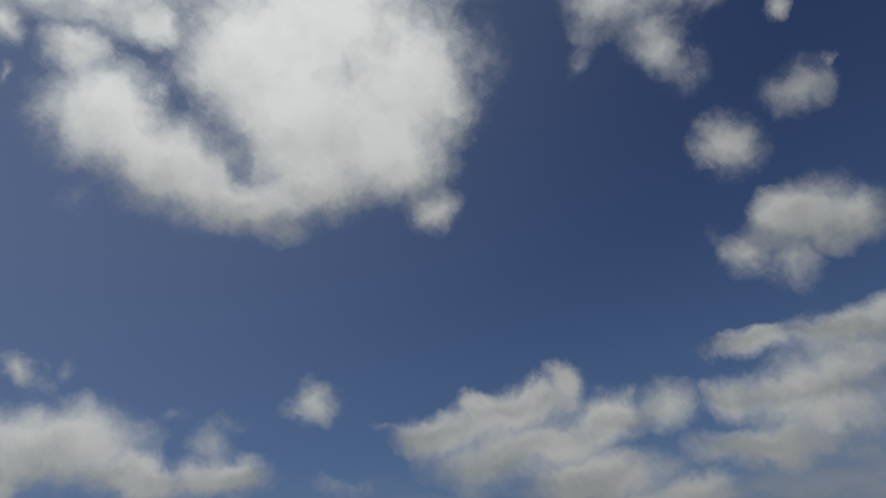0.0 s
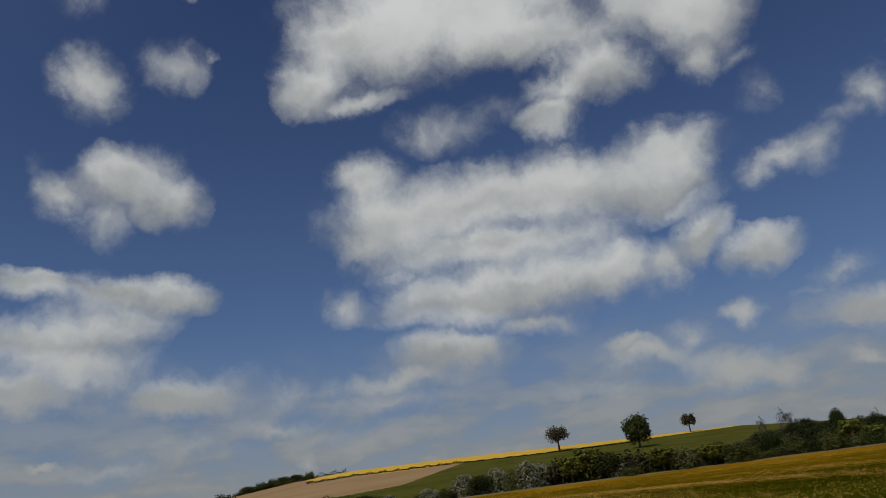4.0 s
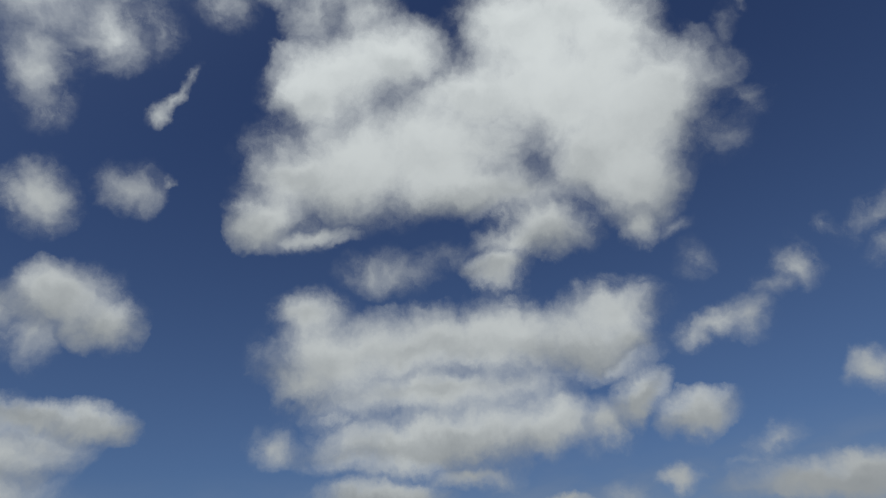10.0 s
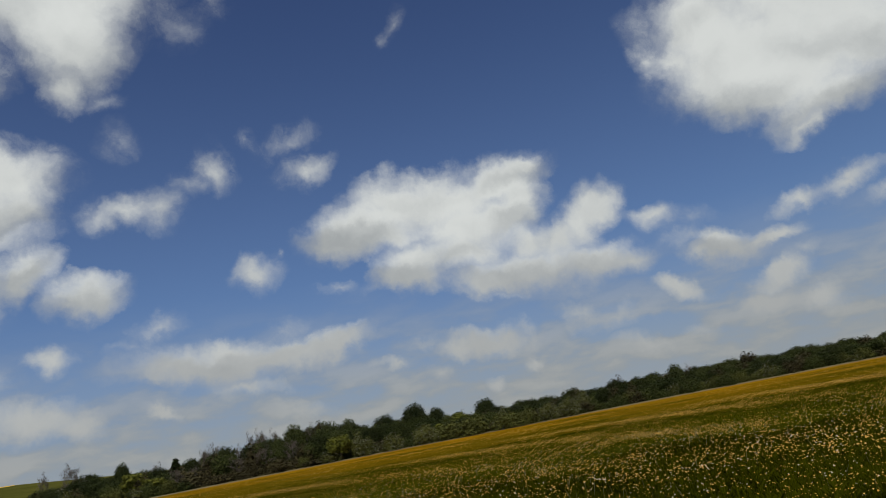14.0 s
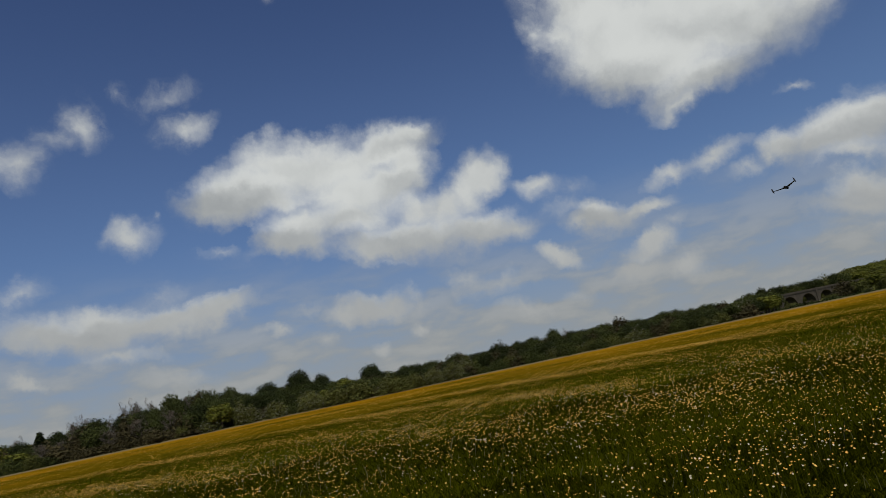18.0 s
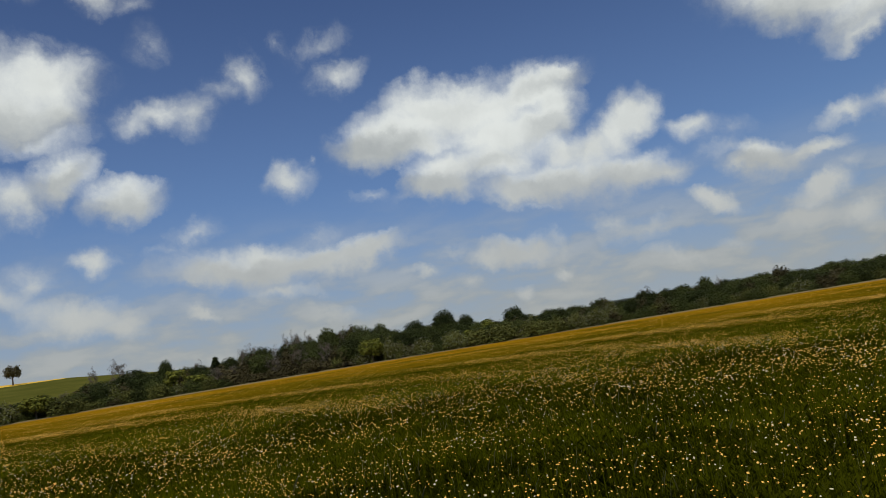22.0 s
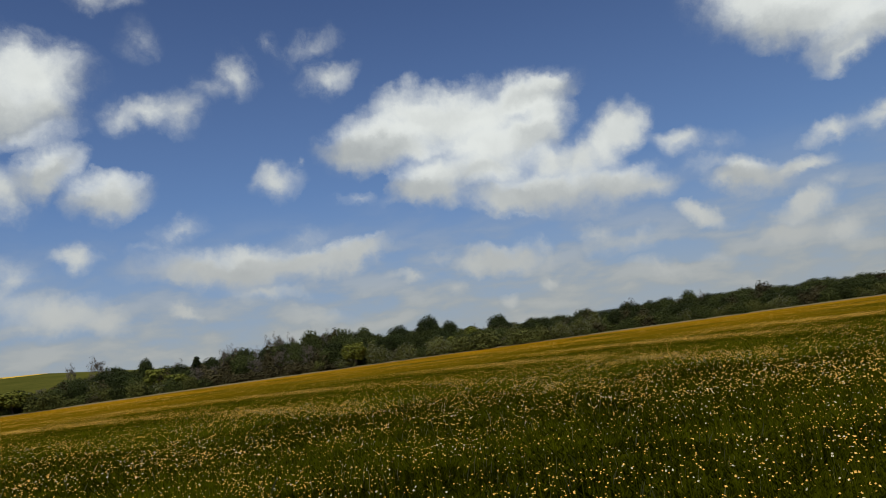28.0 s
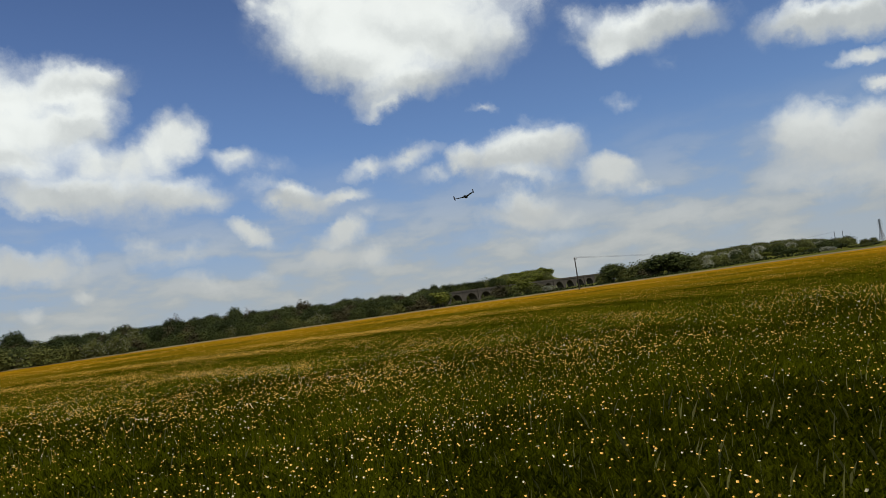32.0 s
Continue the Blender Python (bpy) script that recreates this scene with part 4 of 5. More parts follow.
def build_left():
    """Hillside trees, hawthorns, ridge trees and the far hedges."""
    plant(WILLOW, -42.0, 470, top_at(-42.0, 470, 3.95), 15.5)
    plant(ROUND, -36.0, 400, top_at(-36.0, 400, 3.95), 13.5)
    plant(LONE, -32.2, 505, top_at(-32.2, 505, 3.5), 9.5)
    for az, el, w, kind in ((-55.6, 0.42, 4.5, THORN), (-54.0, 0.1, 3.5, BROWN), (-52.4, 0.58, 4.5, THORN), (-51.2, 0.45, 4, SHRUB), (-49.7, 1.15, 6, THORN), (-48.4, 1.1, 5, OAK),
                            (-47.0, 1.35, 5, THORN), (-45.8, 1.3, 5, SHRUB), (-44.9, 1.6, 5.5, THORN), (-43.7, 1.3, 5, THORN), (-42.6, 1.45, 6, BROWN), (-41.4, 1.6, 6, SPRING),
                            (-40.1, 2.0, 7.5, SPRING), (-38.6, 1.5, 6, OAK), (-37.4, 1.4, 7, BROWN), (-36.2, 1.3, 6, BROWN), (-47.8, 0.5, 4, THORN), (-46.2, 0.45, 4.5, SHRUB),
                            (-44.2, 0.5, 4.5, THORN), (-41.0, 0.6, 5, SHRUB), (-39.2, 0.7, 5, BROWN), (-37.9, 0.9, 5, THORN), (-53.2, 0.3, 3.5, SHRUB), (-50.5, 0.2, 3.5, BROWN)):
        plant(kind, az, 236 + abs(az * 7) % 6, top_at(az, 238, el), w * 1.45, group="hawthorns and bushes below the hill")
    for az, el, w, kind in ((-65.8, 0.35, 5, BROWN), (-64.6, 0.55, 6, SHRUB), (-63.2, 0.75, 7, SHRUB), (-61.6, 0.9, 7, SHRUB), (-60.2, 0.95, 7, SHRUB), (-58.8, 0.8, 6, SHRUB),
                            (-57.4, 0.75, 6, SPRING), (-56.4, 0.5, 5, SHRUB), (-62.3, 0.3, 4, SPRING), (-59.5, 0.3, 4, BROWN), (-70.0, 0.35, 5, BROWN), (-71.3, 0.25, 4, BROWN),
                            (-68.9, 1.2, 4.5, SHRUB), (-67.6, 2.0, 5.5, OAK), (-66.8, 1.2, 4.5, OAK), (-72.9, 0.15, 3, SHRUB), (-74.2, 0.1, 2.6, THORN)):
        plant(kind, az, 240, max(0.8, top_at(az, 240, el)), w * 1.5, group="bushes below the ploughed field")
    for az, el, w, kind in ((-79.4, 1.2, 7, DUSK), (-78.0, 1.05, 6, SHRUB), (-76.6, 1.25, 6.5, DUSK), (-75.6, 0.5, 5, SHRUB), (-80.6, 0.2, 3.5, SPRING), (-82.2, 0.25, 4, SPRING),
                            (-83.8, 0.3, 4.5, SPRING), (-85.6, 0.05, 3, SHRUB), (-87.5, 0.1, 3.5, SHRUB), (-90.0, 0.1, 4, SHRUB), (-92.5, 0.05, 4, SHRUB)):
        plant(kind, az, 242, max(0.8, top_at(az, 242, el)), w * 1.35, group="bushes beside the far rapeseed")
    for az, el, w in ((-73.2, 1.25, 7), (-72.3, 1.5, 8), (-71.3, 1.45, 7), (-70.3, 1.6, 8), (-69.4, 1.65, 6), (-66.0, 2.2, 8), (-65.0, 2.4, 9), (-64.1, 2.55, 9), (-63.3, 2.6, 8), (-62.4, 2.65, 8),
                      (-61.4, 2.75, 7)):
        for step in (-0.3, 0.15):
            plant([SHRUB, OAK, DUSK][int(abs(az + step) * 10) % 3], az + step, 516 + 6 * step, max(3.5, top_at(az, 518, el + 0.2 + step * 0.5)), w * 0.85 + 2, sink=1.0, group="trees on the ridge")
    r = np.random.default_rng(5)
    az = -118.0
    while az < -81:
        el = float(np.interp(az, [-118, -107, -100, -96, -90, -86, -82], [0.6, 0.5, 1.0, 0.8, 0.85, 0.8, 0.75])) + r.uniform(-0.3, 0.1)
        plant(SHRUB if r.random() < 0.6 else OAK, az, 640, max(4.0, top_at(az, 640, el)), r.uniform(6, 11), group="far trees on the flat")
        az += r.uniform(0.5, 1.3)


build_left()


def build_right():
    """Wood on the far hill, trees by the viaduct, the dark dome tree and the far hedges."""
    r = np.random.default_rng(9)
    for i in range(120):
        az, d = r.uniform(38.2, 44.4), r.uniform(630, 790)
        plant(SPRING if r.random() < 0.7 else SHRUB, az, d, r.uniform(5, 8.5), r.uniform(10, 16), group="wood on the far hill")
    for az, d, el, w, kind in ((34.0, 300, 1.15, 9, OAK), (34.9, 330, 1.0, 9, DOME), (35.5, 340, 0.75, 8, SHRUB), (40.4, 330, 0.85, 9, BROWN), (41.3, 330, 0.7, 10, SHRUB), (42.3, 335, 0.8, 10, SPRING),
                               (43.1, 330, 0.5, 10, SHRUB), (40.0, 320, 0.25, 7, BROWN), (44.2, 330, 0.2, 8, THORN), (39.4, 315, 0.1, 6, SHRUB), (45.0, 320, -0.05, 7, BROWN), (36.9, 330, 0.05, 6, SHRUB),
                               (38.1, 330, 0.0, 6, BROWN), (48.6, 300, 0.7, 8, SHRUB), (49.4, 300, 1.2, 10, OAK), (50.3, 300, 0.9, 10, SHRUB), (51.3, 300, 1.1, 10, SHRUB), (52.3, 300, 1.2, 10, SHRUB),
                               (53.6, 290, 1.38, 18, ROUND), (54.8, 292, 1.1, 12, SHRUB), (55.5, 300, 0.85, 9, SHRUB), (51.8, 285, 0.4, 8, BROWN)):
        plant(kind, az, d, max(1.0, top_at(az, d, el)), w, group="trees by the viaduct")
    for i in range(22):
        az = 34.2 + i * 0.3 + r.uniform(-0.1, 0.1)
        plant([OAK, DOME, SHRUB][i % 3], az, 620, top_at(az, 620, r.uniform(1.25, 1.6)), r.uniform(9, 15), group="wood behind the viaduct")
    az = 55.8
    while az < 68:
        d = r.uniform(300, 330)
        plant([SHRUB, THORN, OAK, SPRING, BROWN][r.choice(5, p=[0.3, 0.25, 0.25, 0.1, 0.1])], az, d, max(1.2, top_at(az, d, float(np.interp(az, [55, 60, 64, 68], [0.6, 0.5, 0.3, 0.0])) + r.uniform(-0.3, 0.1))),
              r.uniform(4, 7), group="far hedge bushes")
        az += r.uniform(0.5, 1.0)
    for i in range(80):
        az = r.uniform(55.0, 65.0)
        plant(SHRUB, az, r.uniform(800, 1010), r.uniform(5, 8), r.uniform(12, 20), group="wood on the far rise")
    for i in range(50):
        az = r.uniform(55.5, 66.5)
        plant([SHRUB, DUSK, THORN][i % 3], az, r.uniform(350, 620), r.uniform(3, 5.5), r.uniform(6, 10), group="scrub on the far rise")
    for i in range(9):
        az = r.uniform(66, 80)
        plant(SHRUB if i % 2 else OAK, az, r.uniform(380, 520), r.uniform(2.5, 4.5), r.uniform(4, 6), group="far hedge bushes")


build_right()
for kind, m in first_pose.items():
    kind.matrix_basis = m


def hedge(name, label, a0, r0, a1, r1, height, width, leaf, seed, per_metre=14):
    """A clipped field hedge between two points of the plan, following the ground."""
    r = np.random.default_rng(seed)
    p0, p1 = np.array(spot(a0, r0)[:2]), np.array(spot(a1, r1)[:2])
    length = np.linalg.norm(p1 - p0)
    k = r.random(int(length * per_metre))
    xy = p0 + k[:, None] * (p1 - p0) + r.normal(size=(len(k), 2)) * width * 0.3
    az, rr = np.degrees(np.arctan2(xy[:, 0], xy[:, 1])), np.hypot(xy[:, 0], xy[:, 1])
    lobes_z = land(az, rr) + r.random(len(k)) * height * (0.75 + 0.35 * np.sin(k * length * 0.7))
    c = np.column_stack([xy, lobes_z])
    v, f = leaves(r, [(0, 0, 0, 0.01, 0.01, 0.01)], len(k), 0.34)
    v = v.reshape(-1, 5, 3) + c[:, None]
    me = mesh_from(name, v.reshape(-1, 3), f, [leaf])
    return tagged(new(name, me), label, "hedge")


hedge("hedge", "dark hedge between ploughed soil and rapeseed", -61.5, 462, -49.5, 455, 1.3, 1.4, M_LEAF_DARK, 31)
hedge("hedge", "dark hedge along the top of the pasture", -49.5, 455, -36.5, 462, 0.6, 0.8, M_LEAF_DARK, 32)
hedge("hedge", "dark hedge over the ridge beside the rapeseed", -66.5, 518, -58.5, 526, 3.0, 2.5, M_LEAF_DARK, 33)
hedge("hedge", "low dark hedge at the edge of the meadow", 33.5, 275, 49.0, 262, 1.0, 2.2, M_LEAF_DARK, 34)
hedge("hedge", "low dark hedge at the edge of the meadow", 49.0, 262, 64.0, 290, 1.2, 1.5, M_LEAF_DARK, 35)
hedge("hedge", "low hedge across the far flat fields", -97.0, 505, -81.0, 470, 1.6, 1.5, M_LEAF_DARK, 36)

# ---- viaduct, poles and pylons ----


def box(bm, x0, x1, y0, y1, z0, z1):
    v = [bm.verts.new((x, y, z)) for x in (x0, x1) for y in (y0, y1) for z in (z0, z1)]
    for q in ((0, 1, 3, 2), (4, 6, 7, 5), (0, 4, 5, 1), (2, 3, 7, 6), (0, 2, 6, 4), (1, 5, 7, 3)):
        bm.faces.new([v[i] for i in q])


def bay_mesh(span, pier, height, spring, depth):
    """One bay of the viaduct: a wall with a round arch through it, its barrel and half piers."""
    bm = bmesh.new()
    half = span / 2
    arc = [(-half * math.cos(a), spring + half * 0.9 * math.sin(a)) for a in np.linspace(0, math.pi, 13)]
    outline = [(-half - pier / 2, -1.0), (-half - pier / 2, height), (half + pier / 2, height), (half + pier / 2, -1.0), (half, -1.0), *arc[::-1], (-half, -1.0)]
    front = [bm.verts.new((x, -depth / 2, z)) for x, z in outline]
    rear = [bm.verts.new((x, depth / 2, z)) for x, z in outline]
    bm.faces.new(front[::-1])
    bm.faces.new(rear)
    for i in range(len(outline)):
        j = (i + 1) % len(outline)
        bm.faces.new((front[i], front[j], rear[j], rear[i]))
    bmesh.ops.recalc_face_normals(bm, faces=bm.faces)
    bmesh.ops.triangulate(bm, faces=[f for f in bm.faces if len(f.verts) > 4])
    me = bpy.data.meshes.new("arch_bay")
    bm.to_mesh(me)
    bm.free()
    me.materials.append(M_STONE)
    return me


def ring_mesh(span, spring, depth):
    """Proud ring of arch stones on both faces of a bay."""
    bm = bmesh.new()
    half = span / 2
    for i in range(15):
        a0, a1 = math.pi * (i + 0.06) / 15, math.pi * (i + 0.94) / 15
        pts = [(-rr * math.cos(a), spring + 0.9 * rr * math.sin(a)) for rr, a in ((half, a0), (half, a1), (half + 0.55, a1), (half + 0.55, a0))]
        f = [bm.verts.new((x, -depth / 2 - 0.08, z)) for x, z in pts]
        b = [bm.verts.new((x, depth / 2 + 0.08, z)) for x, z in pts]
        bm.faces.new(f)
        bm.faces.new(b[::-1])
        for k in range(4):
            bm.faces.new((f[k], b[k], b[(k + 1) % 4], f[(k + 1) % 4]))
    bmesh.ops.recalc_face_normals(bm, faces=bm.faces)
    me = bpy.data.meshes.new("arch_ring")
    bm.to_mesh(me)
    bm.free()
    me.materials.append(M_STONE)
    return me


def build_viaduct():
    p0, p1 = Vector(spot(34.6, 395)), Vector(spot(48.6, 560))
    p0.z = p1.z = 0.3
    line = p1 - p0
    length, turn = line.length, math.atan2(line.y, line.x)
    top = new("viaduct")
    top.matrix_basis = Matrix.Translation(p0) @ Matrix.Rotation(turn, 4, "Z")
    tagged(top, "old grey stone railway viaduct with round arches beyond the meadow", "bridge")
    pitch = 14.0
    bay, ring = bay_mesh(10.6, 3.4, 5.9, 0.1, 5.0), ring_mesh(10.6, 0.1, 5.0)
    n = int(length / pitch)
    for i in range(n):
        ob = part("arch_bay", bay, top)
        ob.location.x = (i + 0.5) * pitch
        rg = part("arch_ring", ring, ob)
    bm = bmesh.new()
    box(bm, -3, n * pitch + 3, -2.9, 2.9, 5.9, 6.15)
    bm_part("string_course", bm, M_STONE, top)
    for y in (-2.55, 2.55):
        bm = bmesh.new()
        box(bm, -3, n * pitch + 3, y - 0.25, y + 0.25, 6.15, 6.95)
        bm_part("parapet", bm, M_STONE, top)
    for i in range(0, n + 1, 3):
        bm = bmesh.new()
        box(bm, i * pitch - 0.6, i * pitch + 0.6, -2.95, -2.503, -1, 7.1)
        bm_part("pilaster", bm, M_STONE, top)


build_viaduct()


def tube_part(name, points, radii, material, parent, sides=8, label=""):
    v, f = tube(points, radii, sides)
    return part(name, mesh_from(name, v, f, [material], smooth=True), parent, label)


def sag(a, b, drop, n=14):
    k = np.linspace(0, 1, n)[:, None]
    return np.asarray(a) * (1 - k) + np.asarray(b) * k - np.array([0, 0, 1.0]) * (4 * drop * k * (1 - k))


def power_pole(az, r, height, turn, arm=1.9, label="black wooden power pole with a crossarm at the meadow edge"):
    x, y, z = spot(az, r)
    top = new("power_pole")
    top.matrix_basis = pose(x, y, z - 0.1, 0, 0, turn)
    tagged(top, label, "pole")
    tube_part("post", [(0, 0, 0), (0, 0, height * 0.5), (0.02, 0, height)], [0.19, 0.165, 0.13], M_WOOD, top, 10)
    bm = bmesh.new()
    box(bm, -arm / 2, arm / 2, -0.2, -0.07, height - 0.45, height - 0.28)
    bm_part("crossarm", bm, M_WOOD, top)
    for s in (-1, 1):
        tube_part("brace", [(s * arm * 0.3, -0.14, height - 0.4), (0, -0.14, height - 1.1)], [0.03, 0.03], M_STEEL, top, 5)
    for s in (-0.92, 0, 0.92):
        zz = height - 0.28 if s else height
        tube_part("insulator", [(s * arm / 2, -0.13, zz), (s * arm / 2, -0.13, zz + 0.1), (s * arm / 2, -0.13, zz + 0.2), (s * arm / 2, -0.13, zz + 0.28)], [0.05, 0.09, 0.06, 0.03], M_CERAMIC, top, 8)
    return Vector((x, y, z + height))


near_pole = power_pole(46.65, 203, 9.1, 20)
far_pole = power_pole(65.1, 520, 9.0, 30, 2.2, "distant wooden power pole")
power_pole(65.6, 528, 9.0, 30, 2.2, "distant wooden power pole")
power_pole(69.8, 470, 8.0, 30, 2.2, "distant wooden power pole")
power_pole(70.4, 480, 10.5, 30, 2.2, "distant wooden power pole")
for s in (-0.9, 0.0, 0.9):
    off = Vector((s * math.cos(radians(20)), s * math.sin(radians(20)), 0.2 if s == 0 else -0.05))
    v, f = tube(sag(near_pole + off, far_pole + off, 3.0, 24), [0.02] * 24, 3)
    tagged(new("power_line", mesh_from("power_line", v, f, [M_WIRE])), "thin sagging wire between wooden poles", "cable", "power lines")


def pylon(az, r, height, turn, label, bar=0.2):
    """Lattice tower: four tapering legs, ring frames, cross bracing, three pairs of arms and insulator strings."""
    x, y, z = spot(az, r)
    top = new("pylon")
    top.matrix_basis = pose(x, y, z, 0, 0, turn)
    tagged(top, label, "pylon", "pylons")
    w = lambda h: height * (0.075 * (1 - min(1.0, h / (0.62 * height))) + 0.02)
    hs = [0, 0.14, 0.27, 0.39, 0.5, 0.6, 0.68, 0.76, 0.84, 0.92, 1.0]
    for sx, sy in ((1, 1), (1, -1), (-1, 1), (-1, -1)):
        tube_part("leg", [(sx * w(h * height), sy * w(h * height), h * height) for h in hs], [bar] * len(hs), M_STEEL, top, 4)
    for h0, h1 in zip(hs[:-1], hs[1:]):
        w0, w1, z0, z1 = w(h0 * height), w(h1 * height), h0 * height, h1 * height
        tubes = []
        for a, b in (((1, 1), (1, -1)), ((1, -1), (-1, -1)), ((-1, -1), (-1, 1)), ((-1, 1), (1, 1))):
            tubes.append(tube([(a[0] * w0, a[1] * w0, z0), (b[0] * w1, b[1] * w1, z1)], [bar * 0.55] * 2, 3))
            tubes.append(tube([(b[0] * w0, b[1] * w0, z0), (a[0] * w1, a[1] * w1, z1)], [bar * 0.55] * 2, 3))
            tubes.append(tube([(a[0] * w1, a[1] * w1, z1), (b[0] * w1, b[1] * w1, z1)], [bar * 0.5] * 2, 3))
        v, f = join_tubes(tubes)
        part("bracing", mesh_from("bracing", v, f, [M_STEEL]), top)
    for h, reach in ((0.66, 0.13), (0.79, 0.16), (0.92, 0.12)):
        for s in (-1, 1):
            tip = (s * reach * height, 0, h * height)
            ww = w(h * height)
            tubes = [tube([(s * ww, d * ww, h * height), tip], [0.12, 0.08], 3) for d in (-1, 1)]
            tubes += [tube([(s * ww, d * ww, (h + 0.045) * height), tip], [0.12, 0.08], 3) for d in (-1, 1)]
            v, f = join_tubes(tubes)
            arm = part("arm", mesh_from("arm", v, f, [M_STEEL]), top)
            tube_part("insulator", [tip, (tip[0], 0, tip[2] - 0.06 * height)], [0.12, 0.12], M_CERAMIC, arm, 6)
    m = top.matrix_basis
    return [m @ Vector((s * reach * height, 0, (h - 0.06) * height)) for h, reach in ((0.66, 0.13), (0.79, 0.16), (0.92, 0.12)) for s in (-1, 1)] + [m @ Vector((0, 0, height))]


ends_a = pylon(-126.3, 262, 45, -155, "steel lattice pylon standing over the fields")
ends_b = pylon(-116.0, 575, 45, -150, "steel lattice pylon far across the fields")
ends_c = pylon(67.9, 760, 20, 60, "distant steel lattice pylon on the skyline", 0.24)
for a, b in zip(ends_a, ends_b):
    v, f = tube(sag(a, b, 9.0, 24), [0.03] * 24, 3)
    tagged(new("power_cable", mesh_from("power_cable", v, f, [M_WIRE])), "thin power cable slung between pylons", "cable", "power cables")


def model_aircraft(az, el, distance, span, yaw, bank):
    """Swept flying wing with fins, a pod and a pusher propeller at rest."""
    top = new("model_aircraft")
    top.matrix_basis = Matrix.Translation(heading(az, el) * distance + Vector((0, 0, 1.65))) @ pose(0, 0, 0, 0, 0, yaw) @ pose(0, 0, 0, 0, bank, 0)
    tagged(top, "dark flying-wing model aircraft in flight over the meadow", "model aircraft")
    for s in (-1, 1):
        bm = bmesh.new()
        rows = []
        for k, chord, back, thick in ((0, 0.42, 0.0, 0.06), (0.5, 0.32, 0.2, 0.045), (1.0, 0.2, 0.42, 0.025)):
            xx = s * (0.08 + k * span / 2)
            rows.append([bm.verts.new((xx, -back - c * chord, z * thick + k * 0.05)) for c, z in ((-0.1, 0), (0.25, 0.5), (1, 0), (0.3, -0.3))])
        for ra, rb in zip(rows[:-1], rows[1:]):
            for i in range(4):
                bm.faces.new((ra[i], ra[(i + 1) % 4], rb[(i + 1) % 4], rb[i]))
        bm.faces.new(rows[0])
        bm.faces.new(rows[-1])
        bmesh.ops.recalc_face_normals(bm, faces=bm.faces)
        wing = bm_part("wing", bm, M_FOAM, top)
        bm = bmesh.new()
        box(bm, s * (0.08 + span / 2) - 0.012, s * (0.08 + span / 2) + 0.012, -0.68, -0.40, -0.04, 0.2)
        bm_part("fin", bm, M_FOAM, wing)
    tube_part("pod", [(0, 0.24, 0), (0, 0.16, 0), (0, -0.1, 0), (0, -0.42, 0), (0, -0.5, 0)], [0.02, 0.07, 0.09, 0.07, 0.03], M_FOAM, top, 10)
    bm = bmesh.new()
    box(bm, -0.11, 0.11, -0.53, -0.515, -0.012, 0.012)
    bm_part("propeller", bm, M_FOAM, top)


model_aircraft(38.8, 8.2, 43.0, 1.05, -50, -12)

# ---- meadow: grass and flowers ----


def patchiness(x, y):
    """Drifts of flowers in plan, 0 to 1."""
    a = np.sin(x * 0.11 + 1.3 * np.sin(y * 0.09)) + np.sin(y * 0.13 - 0.9 * np.sin(x * 0.08) + 2.0)
    a = a + 0.8 * np.sin(x * 0.47 + y * 0.39 + 1.2 * np.sin(y * 0.33)) + 0.7 * np.sin((x - 1.7 * y) * 0.61 + np.sin(x * 0.7)) + 0.5 * np.sin(x * 1.9 + 2 * np.sin(y * 1.3))
    return 1 / (1 + np.exp(-2.6 * (a - 0.5)))


def scatter(r, r0, r1, per_m2, behind=0.35):
    """Even scatter over a ring of the plan, thinner towards the sun's side."""
    area = math.pi * (r1 * r1 - r0 * r0)
    n = int(area * per_m2)
    rr = np.sqrt(r.uniform(r0 * r0, r1 * r1, n))
    az = r.uniform(-180, 180, n)
    keep = ((az > -114) & (az < 90)) | (r.random(n) < behind)
    rr, az = rr[keep], az[keep]
    x, y = rr * np.sin(np.radians(az)), rr * np.cos(np.radians(az))
    return x, y, land(az, rr), rr, az


def blades(name, label, material, bands, height, seed, lean=0.35):
    """Grass as bent tapering blades, denser near at hand."""
    r = np.random.default_rng(seed)
    vs = []
    for r0, r1, per, width in bands:
        x, y, z, rr, az = scatter(r, r0, r1, per)
        n = len(x)
        tuft = 0.9 + 0.2 * np.sin(x * 1.9 + 2.1 * np.sin(y * 1.3)) * np.sin(y * 1.7 + 1.4 * np.sin(x * 0.83)) + 0.15 * np.sin(x * 0.61 - y * 0.47 + np.sin(y * 0.9))
        h = height * r.uniform(0.5, 1.25, n) * np.clip(tuft, 0.6, 1.25)
        t = r.uniform(0, 6.28, n)
        d = np.column_stack([np.cos(t), np.sin(t), np.zeros(n)])
        side = np.column_stack([-np.sin(t), np.cos(t), np.zeros(n)]) * (width * r.uniform(0.7, 1.3, n))[:, None]
        base = np.column_stack([x, y, z - 0.02])
        up = np.array([0, 0, 1.0]) * h[:, None]
        bend = d * (h * lean * r.uniform(0.3, 1.6, n))[:, None]
        vs.append(np.stack([base - side, base + side, base + up * 0.55 + bend * 0.3 + side * 0.8, base + up + bend, base + up * 0.55 + bend * 0.3 - side * 0.8], 1))
    v = np.concatenate(vs)
    me = mesh_from(name, v.reshape(-1, 3), np.arange(len(v) * 5).reshape(-1, 5), [material])
    return tagged(new(name, me), label, "grass", kind="stuff")


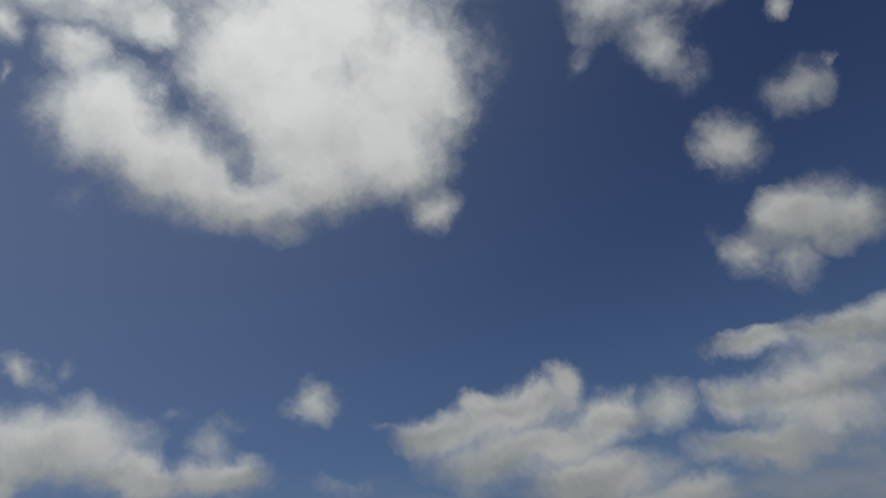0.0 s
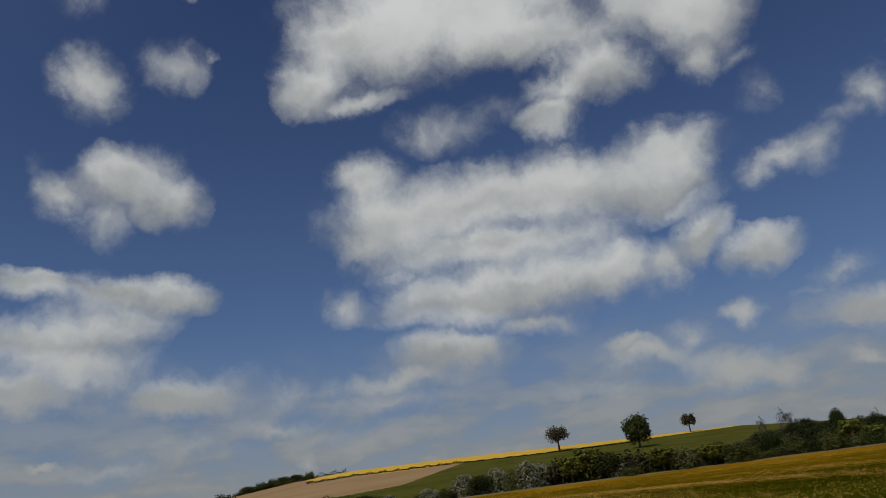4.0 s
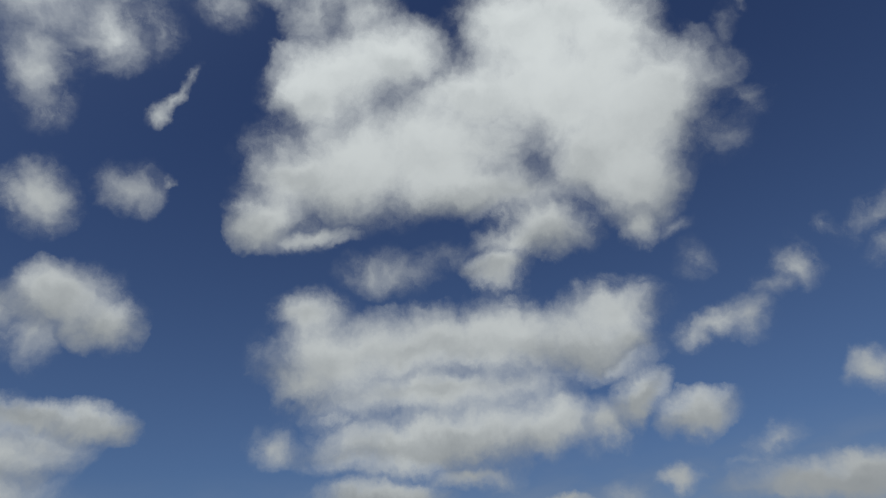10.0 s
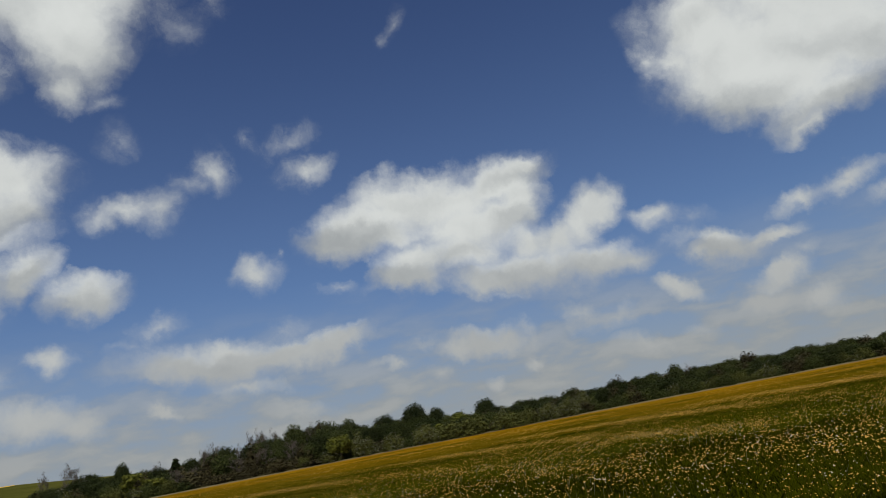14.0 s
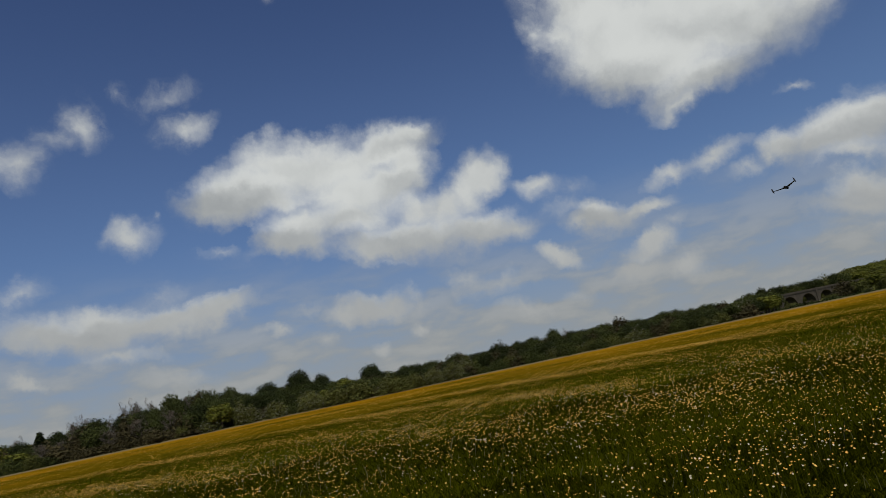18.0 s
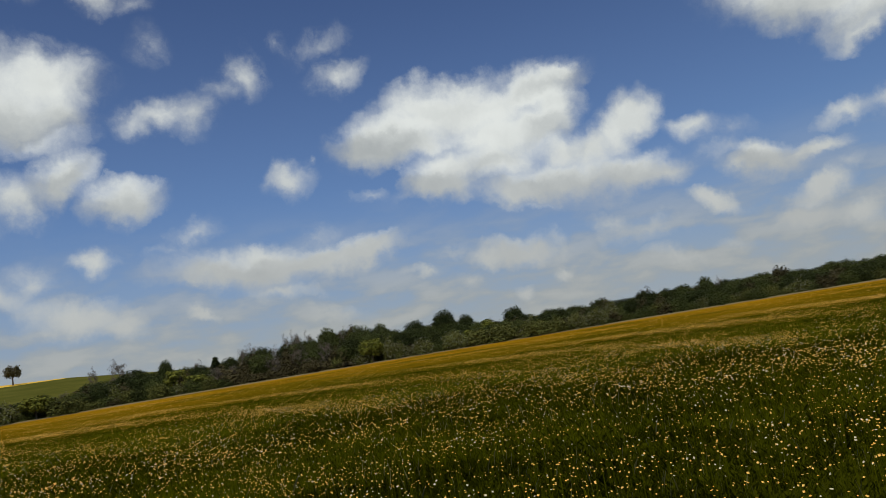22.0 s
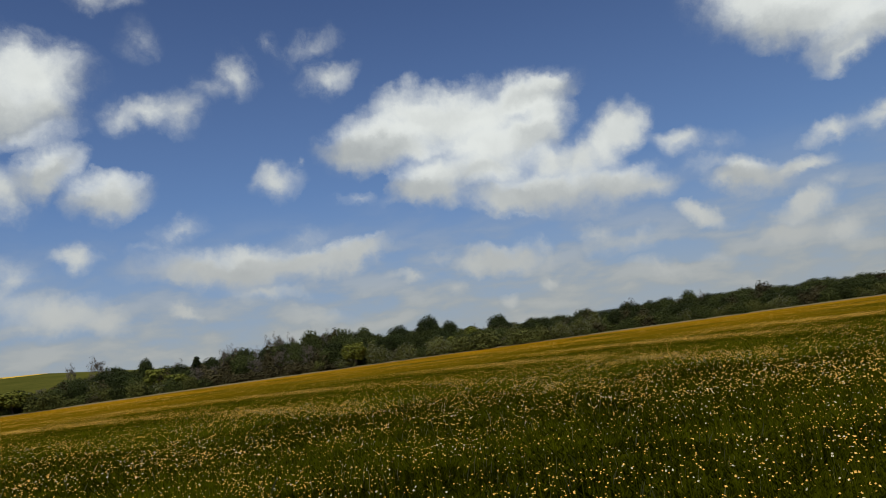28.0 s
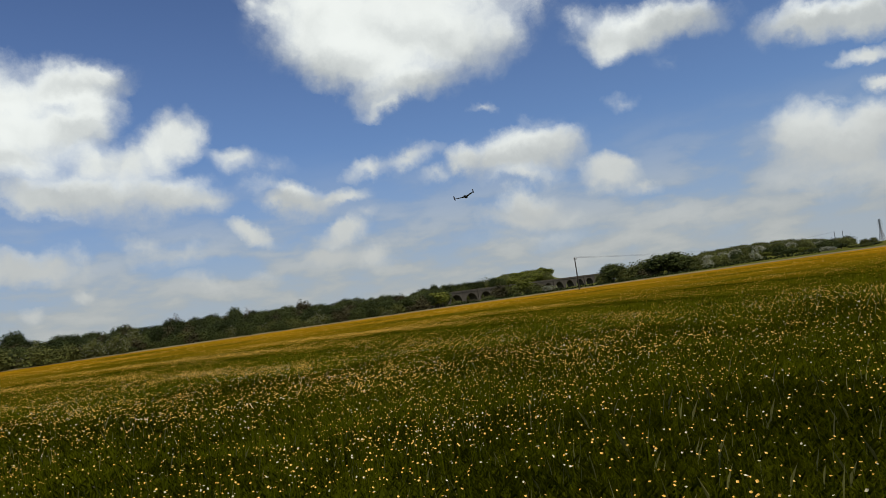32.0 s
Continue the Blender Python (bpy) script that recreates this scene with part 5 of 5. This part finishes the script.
blades("meadow_grass", "tall green meadow grass", M_GRASS, ((0.4, 3.5, 420, 0.005), (3.5, 10, 800, 0.0034), (10, 24, 230, 0.006), (24, 60, 24, 0.014)), 0.125, 41, 0.7)
blades("seed_stems", "thin pale grass stems gone to seed", M_STRAW, ((0.6, 10, 9, 0.0014), (10, 26, 2, 0.0025)), 0.28, 42, 0.3)


WIDE = ([-180, -112, -50, -32, -5, 30, 50, 70, 90, 180], [0.6, 1.6, 1.3, 0.85, 0.78, 0.72, 0.5, 0.28, 0.15, 0.6])


def flowers(name, label, material, stem_mat, bands, seed, sparse, size, share=WIDE):
    """Flower heads as five-petalled cups on thin stems, in drifts."""
    r = np.random.default_rng(seed)
    heads, stems = [], []
    for r0, r1, per, grow in bands:
        x, y, z, rr, az = scatter(r, r0, r1, per / 5)
        x, y = (np.repeat(c, 5) + r.normal(0, 0.16, len(c) * 5) * np.repeat(r.uniform(0.4, 2.2, len(c)), 5) for c in (x, y))
        rr, az = np.hypot(x, y), np.degrees(np.arctan2(x, y))
        z = land(az, rr)
        side = np.interp(az, *share)
        thin = np.interp(az, [-60, -40], [sparse + 0.35, sparse])
        keep = r.random(len(x)) < (thin + (1 - thin) * patchiness(x, y)) * side
        x, y, z, rr, az = x[keep], y[keep], z[keep], rr[keep], az[keep]
        n = len(x)
        c = np.column_stack([x, y, z + r.uniform(0.2, 0.4, n)])
        tilt = r.normal(size=(n, 3)) * 0.35 + np.array([0, 0, 1.0]) - np.column_stack([x, y, np.zeros(n)]) / rr[:, None] * 0.35
        tilt /= np.linalg.norm(tilt, axis=1)[:, None]
        a = np.cross(tilt, r.normal(size=(n, 3)))
        a /= np.linalg.norm(a, axis=1)[:, None]
        b = np.cross(tilt, a)
        s = (size * grow * r.uniform(0.55, 1.35, n) * np.interp(az, [-60, -40], [1.3, 1.0]))[:, None]
        petals = 8 if r1 < 14 else 4
        ring = [c + (a * math.cos(q) + b * math.sin(q)) * s * (0.72 if k % 2 and petals == 8 else 1.0) + tilt * s * 0.45 for k, q in enumerate(np.arange(petals) * math.tau / petals)]
        v = np.stack([c, *ring], 1).reshape(-1, 3)
        tri = np.array([(0, 1 + k, 1 + (k + 1) % petals) for k in range(petals)])
        heads.append((v, ((np.arange(n) * (petals + 1))[:, None, None] + tri[None]).reshape(-1, 3)))
        if r1 < 14:
            off = a * 0.0025
            foot = np.column_stack([x, y, z])
            stems.append(np.stack([foot - off, foot + off, c + off, c - off], 1))
    v, f = join_tubes(heads)
    tagged(new(name, mesh_from(name, v, f, [material])), label, "flowers", kind="stuff")
    if stems:
        s = np.concatenate(stems)
        tagged(new("flower_stems", mesh_from("flower_stems", s.reshape(-1, 3), np.arange(len(s) * 4).reshape(-1, 4), [stem_mat])), "thin green flower stems in the meadow", "stems", kind="stuff")


flowers("buttercups", "yellow buttercups in drifts through the meadow", M_YELLOW, M_GRASS, ((0.9, 13, 100, 0.88), (13, 30, 72, 1.3), (30, 60, 30, 1.5), (60, 130, 6, 1.5)), 51, 0.26, 0.0115)
flowers("pale_flowers", "pale cream flower heads scattered through the meadow", M_CREAM, M_GRASS, ((0.9, 13, 16, 0.9), (13, 30, 9, 1.3)), 52, 0.35, 0.0125)
flowers("buttercups", "crowded bright yellow buttercups in the meadow below the hill", M_YELLOW, M_GRASS, ((6, 13, 130, 1.45), (13, 30, 60, 1.55), (30, 60, 12, 1.4)), 53, 0.3, 0.0125,
        ([-180, -114, -112, -48, -34, 180], [0, 0, 1, 1, 0, 0]))
